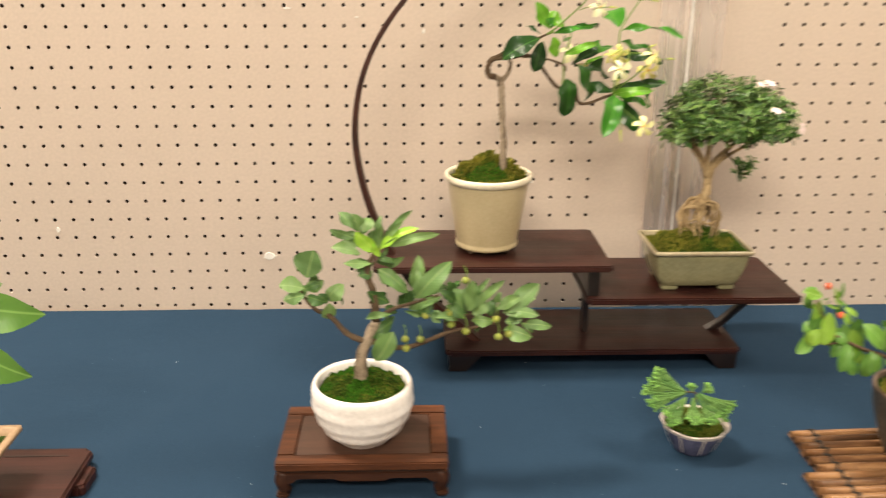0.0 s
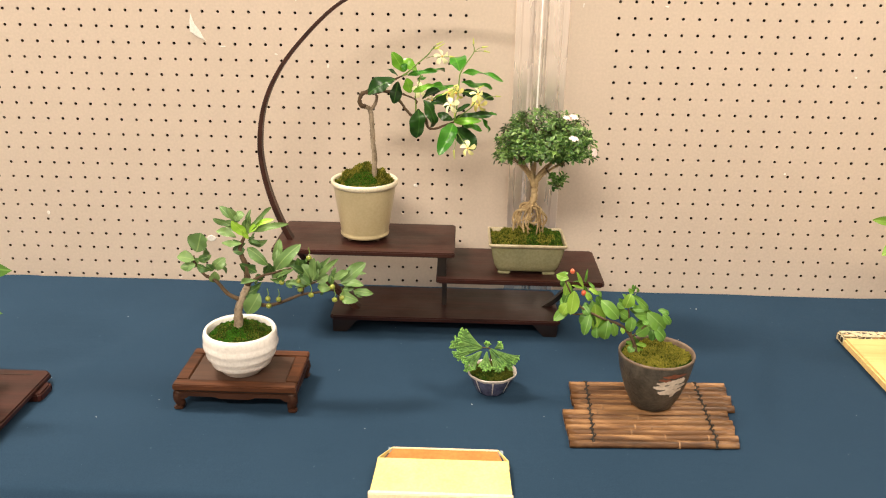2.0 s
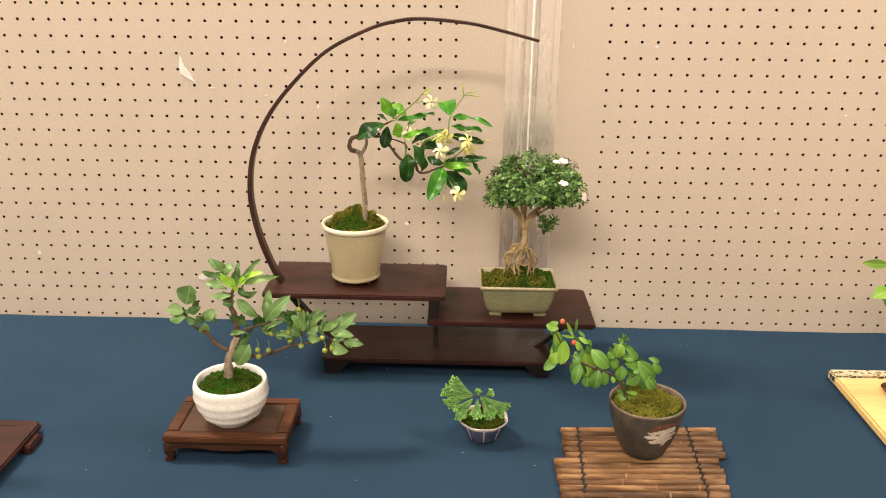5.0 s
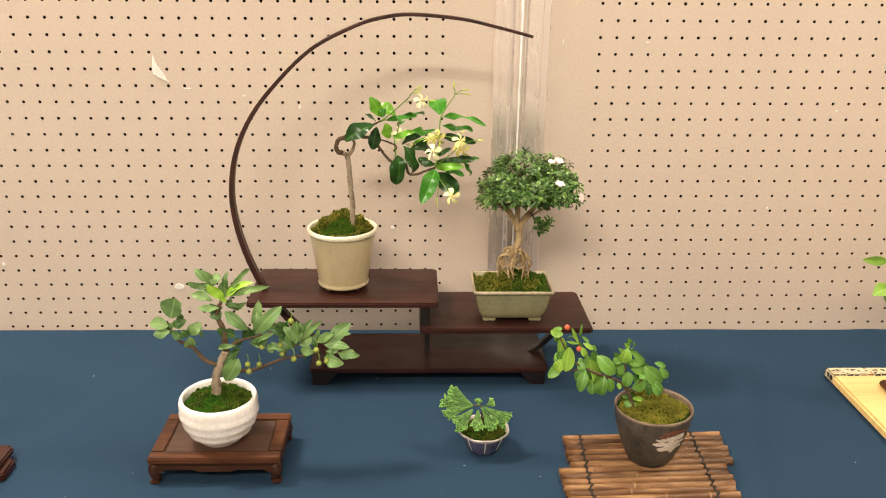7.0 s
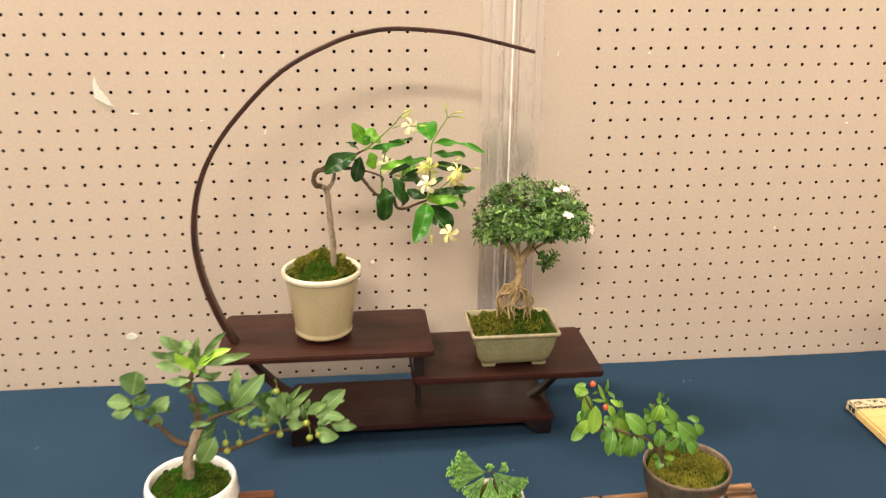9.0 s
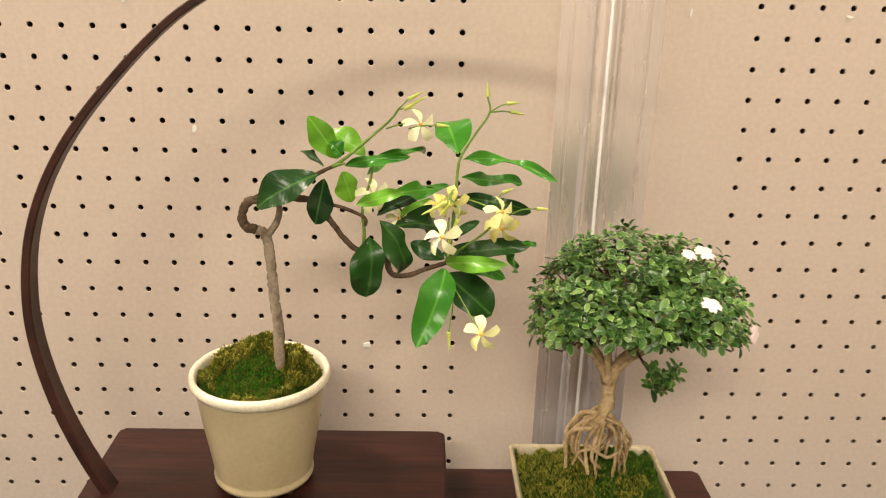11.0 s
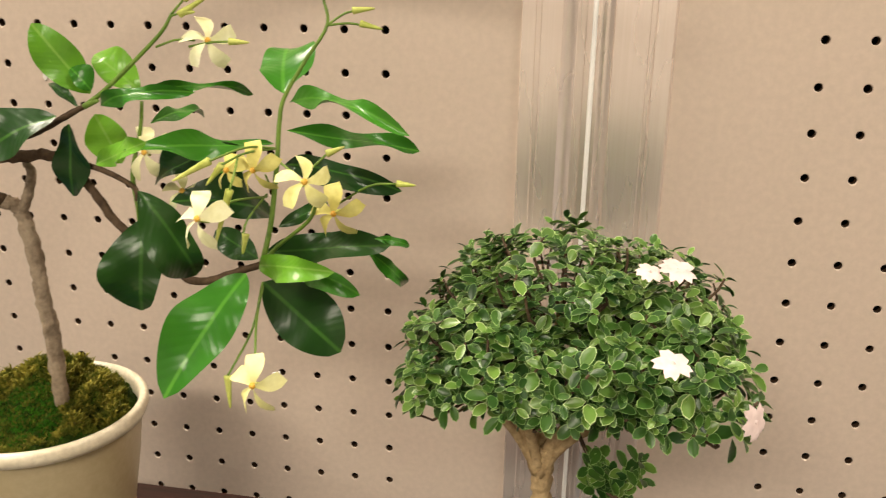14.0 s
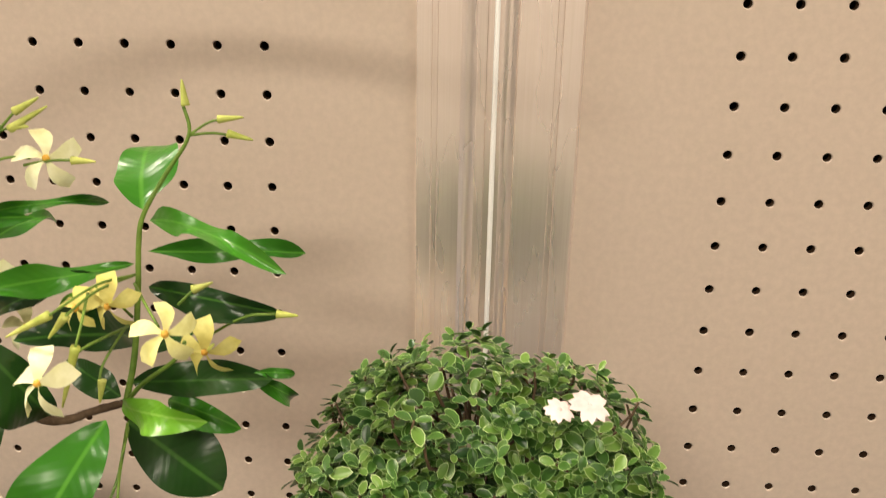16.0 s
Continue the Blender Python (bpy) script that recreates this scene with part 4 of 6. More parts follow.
CRAB_FRUIT = [(-0.0095, -0.398, 0.8264), (-0.0086, -0.398, 0.8167), (0.0043, -0.398, 0.826), (0.0296, -0.398, 0.8517), (0.0321, -0.398, 0.8401), (0.0455, -0.398, 0.8332), (0.0445, -0.398, 0.8829), (0.0752, -0.398, 0.8276), (0.0728, -0.398, 0.8451), (0.0093, -0.398, 0.8493), (0.0846, -0.398, 0.8303)]
QUINCE_TIP_A = [
    ((0.366, -0.403, 0.8668), (0.3509, -0.402, 0.8712), 0.0085, 2),
    ((0.3658, -0.3984, 0.8616), (0.3641, -0.4024, 0.8432), 0.0091, 2),
    ((0.3861, -0.399, 0.8532), (0.3767, -0.4061, 0.8754), 0.0038, 2),
    ((0.3872, -0.3942, 0.8508), (0.372, -0.4058, 0.8603), 0.0032, 2),
    ((0.3926, -0.3936, 0.8514), (0.4059, -0.3963, 0.8445), 0.0054, 2),
    ((0.3737, -0.4051, 0.8524), (0.3711, -0.4156, 0.8235), 0.0139, 2),
    ((0.3683, -0.3954, 0.8278), (0.3511, -0.4055, 0.8113), 0.0109, 1),
    ((0.3689, -0.4052, 0.8358), (0.3594, -0.4075, 0.8201), 0.0118, 2),
    ((0.3869, -0.3965, 0.8283), (0.3951, -0.4058, 0.8203), 0.0087, 1),
    ((0.3951, -0.4054, 0.821), (0.3883, -0.4178, 0.7979), 0.0109, 1),
    ((0.4005, -0.3998, 0.818), (0.3973, -0.3953, 0.7984), 0.0099, 0),
    ((0.4015, -0.3963, 0.8311), (0.4118, -0.4003, 0.7911), 0.018, 2),
]
QUINCE_TIP_B = [
    ((0.4028, -0.3992, 0.843), (0.4095, -0.3974, 0.8296), 0.0081, 1),
    ((0.3872, -0.4017, 0.8501), (0.3972, -0.4024, 0.8381), 0.007, 2),
    ((0.4078, -0.4022, 0.8391), (0.4313, -0.4119, 0.8193), 0.0152, 1),
    ((0.4181, -0.407, 0.8143), (0.4154, -0.4103, 0.7876), 0.0137, 1),
    ((0.4064, -0.397, 0.7999), (0.4063, -0.4055, 0.7883), 0.0111, 1),
    ((0.4249, -0.402, 0.8086), (0.4304, -0.4058, 0.791), 0.0094, 1),
]
QUINCE_HEAD_A = [
    ((0.4371, -0.4058, 0.83), (0.4286, -0.4055, 0.8372), 0.0071, 1),
    ((0.4381, -0.4067, 0.8313), (0.442, -0.4113, 0.8512), 0.0126, 2),
    ((0.4477, -0.3997, 0.8475), (0.4412, -0.405, 0.856), 0.0044, 2),
    ((0.4492, -0.3994, 0.8473), (0.4507, -0.4107, 0.8588), 0.0044, 2),
    ((0.4492, -0.4059, 0.8447), (0.4693, -0.4033, 0.8271), 0.0082, 1),
    ((0.4475, -0.4022, 0.8281), (0.4659, -0.399, 0.827), 0.0082, 1),
    ((0.4511, -0.4013, 0.8201), (0.4719, -0.3955, 0.8155), 0.0094, 1),
    ((0.4319, -0.4068, 0.8255), (0.4451, -0.4031, 0.8166), 0.0109, 1),
    ((0.4482, -0.4011, 0.8171), (0.4466, -0.4104, 0.8005), 0.0127, 1),
    ((0.4674, -0.3995, 0.8236), (0.4917, -0.4053, 0.8026), 0.0166, 1),
    ((0.4855, -0.403, 0.8225), (0.4984, -0.4039, 0.8094), 0.0083, 1),
    ((0.4743, -0.3959, 0.8036), (0.4559, -0.4071, 0.7962), 0.0129, 1),
]
QUINCE_HEAD_B = [
    ((0.4761, -0.404, 0.805), (0.4925, -0.407, 0.7899), 0.014, 1),
    ((0.4751, -0.3995, 0.7995), (0.4766, -0.4083, 0.7883), 0.0101, 0),
    ((0.4365, -0.403, 0.8031), (0.4381, -0.4097, 0.7977), 0.005, 2),
    ((0.4567, -0.3959, 0.7783), (0.4454, -0.3994, 0.7813), 0.0045, 1),
    ((0.4555, -0.3992, 0.7765), (0.4492, -0.4052, 0.7692), 0.0085, 1),
    ((0.4572, -0.3972, 0.7778), (0.4736, -0.3934, 0.7746), 0.0051, 2),
    ((0.4589, -0.4021, 0.7757), (0.4713, -0.4025, 0.7598), 0.0068, 2),
    ((0.4626, -0.401, 0.8134), (0.4685, -0.4085, 0.8105), 0.0067, 1),
]
QUINCE_STEMS = [
    [(0.474, -0.4, 0.745), (0.47, -0.4, 0.754), (0.46, -0.4, 0.767), (0.451, -0.4, 0.788), (0.437, -0.4, 0.804), (0.418, -0.4, 0.811), (0.396, -0.4, 0.821), (0.38, -0.4, 0.832), (0.364, -0.4, 0.859), (0.363, -0.4, 0.87)],
    [(0.451, -0.4, 0.788), (0.445, -0.4, 0.817), (0.44, -0.4, 0.848)],
    [(0.451, -0.4, 0.788), (0.465, -0.4, 0.803), (0.48, -0.4, 0.81)],
    [(0.396, -0.4, 0.821), (0.374, -0.4, 0.818), (0.361, -0.4, 0.83)],
    [(0.46, -0.4, 0.767), (0.452, -0.405, 0.779)],
]
QUINCE_BERRIES = [(0.3701, -0.402, 0.8763), (0.3859, -0.402, 0.8479)]
WHITE_FLOWERS = [(0.388, -0.176, 1.0235), (0.3775, -0.178, 1.0225), (0.386, -0.207, 0.999), (0.416, -0.208, 0.980)]


# ---- cream pot with the flowering vine ----
def cream_pot():
    cx, cy = 0.0850, -0.1430
    tree = thing("bonsai_in_cream_pot", (cx, cy, 0.824), "bent-trunk flowering vine bonsai in a tall cream glazed pot", "bonsai")
    wobble = lambda a, r, z: r * (1 + 0.006 * math.sin(a + z * 30) + 0.004 * math.sin(3 * a + 1))
    outer = [(0.0, 0.8285), (0.030, 0.8285), (0.0345, 0.829), (0.0366, 0.8305), (0.0371, 0.8335), (0.0358, 0.8350), (0.0362, 0.8380), (0.0390, 0.860), (0.0425, 0.885),
             (0.0445, 0.9045), (0.0452, 0.9110)]
    rim = [(0.0452, 0.9110), (0.0478, 0.9125), (0.0488, 0.9155), (0.0484, 0.9190), (0.0468, 0.9205), (0.0448, 0.9200), (0.0436, 0.9170), (0.0432, 0.9120), (0.0428, 0.900)]
    outer, rim = ([(q * (1 + 0.5 * (z - 0.8285)), 0.8285 + (z - 0.8285) * 0.957) for q, z in line] for line in (outer, rim))
    body = part("pot", mesh_of("pot", *lathe_data(cx, cy, outer, 64, wobble), CREAM), tree, "cream glazed tapering pot")
    part("rim", mesh_of("rim", *lathe_data(cx, cy, rim, 64, wobble), CREAM_RIM), body, "pale rolled rim")
    for a in (0.9, 2.4, 4.0, 5.5):
        part("foot", mesh_of("foot", *ball_data((cx + 0.030 * math.cos(a), cy + 0.030 * math.sin(a), 0.8282), 0.0042, 0.9), RAKU_RIM), body, "bare brown clay foot")

    def patch(x, y):
        return math.hypot((x - cx + 0.006) / 1.3, y - cy + 0.019) - 0.019 + 0.006 * noise.noise(Vector((x * 120, y * 120, 0)))

    def level(x, y):
        d = math.hypot(x - cx, y - cy) / 0.0455
        hump = 0.014 * math.exp(-((x - 0.087) ** 2 + (y + 0.137) ** 2) / 0.0006)
        hump += min(1.0, max(0.0, patch(x, y) / 0.006)) * (0.0055 + cushions(x, y, 85, 0.0085)) * (1 - d ** 8)
        return 0.9072 + 0.007 * (1 - d * d) + hump + 0.0016 * noise.noise(Vector((x * 85, y * 85, 1))) + cushions(x, y, 130, 0.0034) + cushions(x, y, 330, 0.0012)
    moss_bed(tree, disc_map(cx, cy, 0.0450), level, 20000, ((MOSS_BRIGHT, 0.6, "green"), (MOSS_OLIVE, 0.55, "olive")), 0.0022, 0.00042, 2, patch)
    rng = random.Random(77)
    spots = [disc_map(cx, cy, 0.0440)(r * math.cos(a), r * math.sin(a)) for a, r in ((rng.uniform(0, 6.283), math.sqrt(rng.uniform(0.02, 0.92))) for _ in range(760))]
    moss_tufts(tree, [p for p in spots if patch(*p) > 0.001], level, 0.0058, 0.00055, 78)
    stems = JASMINE_STEMS_A + JASMINE_STEMS_B
    radii = [(0.0038, 0.0024), (0.0021, 0.0014), (0.0026, 0.0018), (0.0022, 0.0008), (0.0014, 0.0008), (0.0014, 0.0010), (0.0013, 0.0007), (0.0013, 0.0006), (0.0010, 0.0007)]
    woody = (0, 1, 2, 3, 5)
    for i, (pts, (r0, r1)) in enumerate(zip(stems, radii)):
        if i == 0:
            pts = [(pts[0][0], pts[0][1], 0.909)] + pts[1:]
        if i == 0:
            part("trunk", tube(pts[:6], 0.0038, 0.0033, BARK_GREY, 12, 9, 0.42, 1), tree)
            part("branch", tube(pts[5:11], 0.0035, 0.0023, BARK_DARK, 12, 7, 0.55, 2), tree, "dark gnarled bend")
            part("branch", tube(pts[10:], 0.0023, 0.0015, BARK_DARK, 10, 6, 0.45, 3), tree)
            continue
        if i == 3:
            part("branch", tube(pts[:5], 0.0018, 0.0012, BARK_DARK, 8, 6, 0.3, 4), tree)
            part("shoot", tube(pts[4:], 0.0011, 0.0007, GREEN_STEM, 8, 6, 0.05, 5), tree, "fresh green shoot")
            continue
        part("branch", tube(pts, r0, r1, BARK_GREY if i == 2 else BARK_DARK if i in woody else GREEN_STEM, 10, 6, 0.28 if i in woody else 0.05, i), tree)
    for pts in JASMINE_FLOWER_STALKS_A + JASMINE_FLOWER_STALKS_B:
        part("flower_stalk", tube(pts, 0.00055, 0.00045, GREEN_STEM, 6, 5), tree)
    shapes = {}
    for tint, mat in ((0, JAS_DARK), (1, JAS_MID), (2, JAS_LIGHT)):
        shapes[tint] = [leaf_shape("leaf", mat, 0.25, 0.53, b, f, w, (0.58, 0.62, 0.66)[tint], 18, 0.68) for b, f, w in ((0.08, 0.16, 0.30), (0.15, 0.26, 0.42), (-0.05, 0.12, 0.28))]
    for rows in (JASMINE_INNER, JASMINE_MIDDLE, JASMINE_OUTER):
        put_leaves(tree, rows, shapes, 0.25, 0.15, 1.12, turn=0.22)
    looks = [PETAL_WHITE, PETAL_WHITE, PETAL_YELLOW, PETAL_YELLOW, PETAL_OLD, PETAL_WHITE, PETAL_WHITE, PETAL_OLD, PETAL_OLD]
    for i, (c, mat) in enumerate(zip(JASMINE_FLOWERS, looks)):
        vine_flower(tree, Vector(c), mat, i)
    for i, tip in enumerate(JASMINE_BUD_TIPS):
        root = BUD_ROOTS[i]
        d = Vector(tip) - Vector(root)
        part("bud", tube([Vector(root), Vector(root) + d * 0.35, Vector(root) + d * 0.75, Vector(tip)], 0.0016, 0.0003, BUD, 8, 4), tree, "pale twisted flower bud")


def vine_flower(tree, c, mat, seed):
    """Five twisted petals like a pinwheel round a small orange throat."""
    rng = random.Random(seed)
    face = Vector((rng.uniform(-0.5, 0.5), -1, rng.uniform(-0.1, 0.6))).normalized()
    u = face.orthogonal().normalized()
    v = face.cross(u)
    size = rng.uniform(0.0100, 0.0116) * (0.75 if seed in (6, 8) else 1)
    head = part("flower", mesh_of("flower", *ball_data(c + face * 0.0004, 0.0013, 1, 8, 5), THROAT), tree, "pale yellow pinwheel flower")
    for k in range(5):
        a = 2 * math.pi * k / 5 + rng.uniform(-0.15, 0.15)
        verts, faces = [], []
        rows = 6
        for i in range(rows + 1):
            t = i / rows
            w = size * (0.06 + 0.21 * math.sin(math.pi * min(1, t ** 1.5 * 0.80)))
            bend = a + 0.35 * t * t
            along = u * math.cos(bend) + v * math.sin(bend)
            across = face.cross(along)
            for s in (-1, -0.3, 0.4, 1.1):
                p = c + along * size * (0.05 + t) + across * w * s + face * (size * (0.10 * math.sin(2.6 * t) - 0.38 * t * t + 0.16 * s * (0.3 + t) + rng.uniform(-0.03, 0.03)))
                verts.append(p)
        for i in range(rows):
            for s in range(3):
                q = i * 4 + s
                faces.append((q, q + 1, q + 5, q + 4))
        part("petal", mesh_of("petal", verts, faces, mat), head)
    part("flower_tube", tube([c - face * 0.006, c - face * 0.002, c], 0.0006, 0.0013, BUD, 8, 3), head)


# ---- celadon pot with the small-leaved tree ----
def rounded_rect(cx, cy, hx, hy, r, per=5):
    out = []
    for sx, sy, a0 in ((1, 1, 0), (-1, 1, 90), (-1, -1, 180), (1, -1, 270)):
        for i in range(per + 1):
            a = radians(a0 + 90 * i / per)
            out.append((cx + sx * (hx - r) + r * math.cos(a), cy + sy * (hy - r) + r * math.sin(a)))
    return out


def rings(levels, cx, cy, close=True):
    """Stacked rounded rectangles: (hx, hy, corner, z)."""
    verts, faces = [], []
    n = 0
    for hx, hy, r, z in levels:
        loop = rounded_rect(cx, cy, hx, hy, r)
        n = len(loop)
        verts += [(x, y, z) for x, y in loop]
    for i in range(len(levels) - 1):
        for k in range(n):
            a, b = i * n + k, i * n + (k + 1) % n
            faces.append((a, b, b + n, a + n))
    if close:
        faces.append(tuple(range(n))[::-1])
    return verts, faces


def celadon_pot():
    cx, cy, z0 = 0.3325, -0.1505, 0.7825
    tree = thing("bonsai_in_celadon_pot", (cx, cy, z0), "dome-crowned bonsai with exposed roots in a rectangular celadon pot", "bonsai")
    body = part("pot", mesh_of("pot", *rings([(0.043, 0.028, 0.008, z0 + 0.005), (0.0455, 0.0305, 0.009, z0 + 0.0065), (0.0485, 0.0335, 0.008, z0 + 0.014), (0.0525, 0.0370, 0.006, z0 + 0.030),
                                               (0.0550, 0.0392, 0.005, z0 + 0.0460)], cx, cy), CELADON), tree, "grey green glazed rectangular pot")
    part("rim", mesh_of("rim", *rings([(0.0550, 0.0392, 0.005, z0 + 0.0460), (0.0578, 0.0420, 0.005, z0 + 0.0468), (0.0586, 0.0428, 0.005, z0 + 0.0490), (0.0582, 0.0424, 0.005, z0 + 0.0510),
                                       (0.0565, 0.0407, 0.004, z0 + 0.0518), (0.0545, 0.0387, 0.004, z0 + 0.0505), (0.0540, 0.0382, 0.004, z0 + 0.042)], cx, cy, False), CELADON_RIM), body, "brownish square-edged rim")
    for sx in (-1, 1):
        for sy in (-1, 1):
            fx, fy = cx + sx * 0.0335, cy + sy * 0.022
            part("foot", slab(fx - 0.0095, fx + 0.0095, fy - 0.0065, fy + 0.0065, z0, z0 + 0.007, CELADON, 0.0016), body)

    def inside(u, v):
        return cx + 0.0538 * u, cy + 0.038 * v

    def square(u, v):
        m = max(abs(u), abs(v), 1e-6)
        k = math.hypot(u, v) / m
        return inside(u * k, v * k)

    def level(x, y):
        d = max(abs(x - cx) / 0.054, abs(y - cy) / 0.038)
        hump = 0.016 * math.exp(-((x - 0.337) ** 2 + (y + 0.150) ** 2) / 0.0007)
        return z0 + 0.0460 + 0.006 * (1 - d ** 3) + hump + 0.0030 * noise.noise(Vector((x * 60, y * 60, 7))) + cushions(x, y, 90, 0.0080) + cushions(x, y, 340, 0.0013)
    moss_bed(tree, inside, level, 0, (), 0.003)
    rng = random.Random(5)
    for mat, tag in ((MOSS_GREEN, "bright green"), (MOSS_TUFT, "olive")):
        verts, faces = [], []
        for _ in range(9000):
            x, y = inside(rng.uniform(-1, 1), rng.uniform(-1, 1))
            where = noise.noise(Vector((x * 45, y * 45, 8.5))) + (x - 0.340) * 14
            if (tag == "olive") == (where > 0.02) and rng.random() < 0.85:
                continue
            z, h, w, b = level(x, y), rng.uniform(0.0010, 0.0032), rng.uniform(0.0003, 0.0007), rng.uniform(0, 6.28)
            k = len(verts)
            for j in range(3):
                verts.append((x + w * math.cos(b + 2.09 * j), y + w * math.sin(b + 2.09 * j), z - 0.0006))
            verts.append((x + rng.uniform(-1, 1) * h * 0.7, y + rng.uniform(-1, 1) * h * 0.7, z + h))
            faces += [(k, k + 1, k + 3), (k + 1, k + 2, k + 3), (k + 2, k, k + 3)]
        part("moss", mesh_of("moss", verts, faces, mat, False), tree, "fine %s moss shoots" % tag, kind="stuff")
    spots = [inside(rng.uniform(-0.93, 0.93), rng.uniform(-0.9, 0.9)) for _ in range(190)]
    moss_tufts(tree, [p for p in spots if p[0] < 0.335 + 0.03 * noise.noise(Vector((p[0] * 50, p[1] * 50, 2)))], level, 0.0032, 0.0004, 79)
    # trunk, splitting into limbs above and into stilt roots below
    tx, ty = 0.3375, -0.150
    part("trunk", tube([(tx - 0.003, ty, 0.872), (tx - 0.001, ty, 0.882), (tx + 0.003, ty, 0.897), (tx + 0.0025, ty, 0.912), (tx + 0.003, ty, 0.926)], 0.0052, 0.0046, BARK_PALE, 14, 6, 0.6, 3), tree)
    for i, (dx, dy, dz, r) in enumerate(((-0.022, 0.0, 0.045, 0.0042), (0.026, -0.006, 0.040, 0.0044), (0.004, 0.014, 0.050, 0.0032), (-0.006, -0.020, 0.044, 0.0030), (0.038, -0.012, 0.040, 0.0028), (-0.030, -0.008, 0.044, 0.0026))):
        part("limb", tube([(tx + 0.002, ty, 0.912), (tx + dx * 0.35, ty + dy * 0.4, 0.912 + dz * 0.5), (tx + dx, ty + dy, 0.912 + dz), (tx + dx * 1.6, ty + dy * 1.8, 0.912 + dz * 1.5)], r, r * 0.4, BARK_PALE, 10, 5, 0.3, i), tree)
    rng = random.Random(12)
    for i in range(20):
        a = 2 * math.pi * i / 20 + rng.uniform(-0.2, 0.2)
        reach = rng.uniform(0.009, 0.020) * (1.25 if math.cos(a) < -0.3 else 1)
        top = 0.888 + rng.uniform(-0.010, 0.004)
        mid = 0.874 + rng.uniform(-0.006, 0.005)
        foot = 0.828 + rng.uniform(0, 0.006)
        c, s = math.cos(a), math.sin(a)
        j = lambda q: rng.uniform(-q, q)
        pts = [(tx + c * 0.004, ty + s * 0.004, top), (tx + c * reach * 1.05 + j(0.003), ty + s * reach * 0.9 + j(0.003), mid + 0.004),
               (tx + c * reach * 1.2 + j(0.007), ty + s * reach * 1.0 + j(0.006), 0.860 + j(0.006)), (tx + c * reach * 0.90 + j(0.009), ty + s * reach * 0.95 + j(0.007), 0.845 + j(0.004)), (tx + c * reach * 1.05 + j(0.009), ty + s * reach * 1.1 + j(0.007), foot)]
        part("root", tube(pts, rng.uniform(0.0011, 0.0023), rng.uniform(0.0008, 0.0013), BARK_PALE, 8, 6, 0.6, i), tree)
    for pts, r in (([(tx, ty - 0.004, 0.884), (tx - 0.010, ty - 0.007, 0.878), (tx - 0.022, ty - 0.006, 0.876), (tx - 0.027, ty - 0.007, 0.866), (tx - 0.026, ty - 0.009, 0.848), (tx - 0.029, ty - 0.010, 0.829)], 0.0021),
                   ([(tx + 0.004, ty - 0.005, 0.872), (tx - 0.006, ty - 0.014, 0.866), (tx - 0.017, ty - 0.013, 0.862), (tx - 0.022, ty - 0.012, 0.850)], 0.0014),
                   ([(tx - 0.012, ty - 0.013, 0.868), (tx + 0.002, ty - 0.017, 0.860), (tx + 0.014, ty - 0.012, 0.862), (tx + 0.018, ty - 0.010, 0.846), (tx + 0.016, ty - 0.012, 0.829)], 0.0013)):
        part("root", tube(pts, r, r * 0.6, BARK_PALE, 8, 5, 0.45, 7), tree, "pale root bending sideways")
    part("root_burl", mesh_of("root_burl", *ball_data((tx - 0.006, ty + 0.002, 0.877), 0.0078, 0.75, 14, 9), BARK_PALE), tree)
    crown(tree)
    for i, c in enumerate(WHITE_FLOWERS):
        small_flower(tree, Vector(c), i)


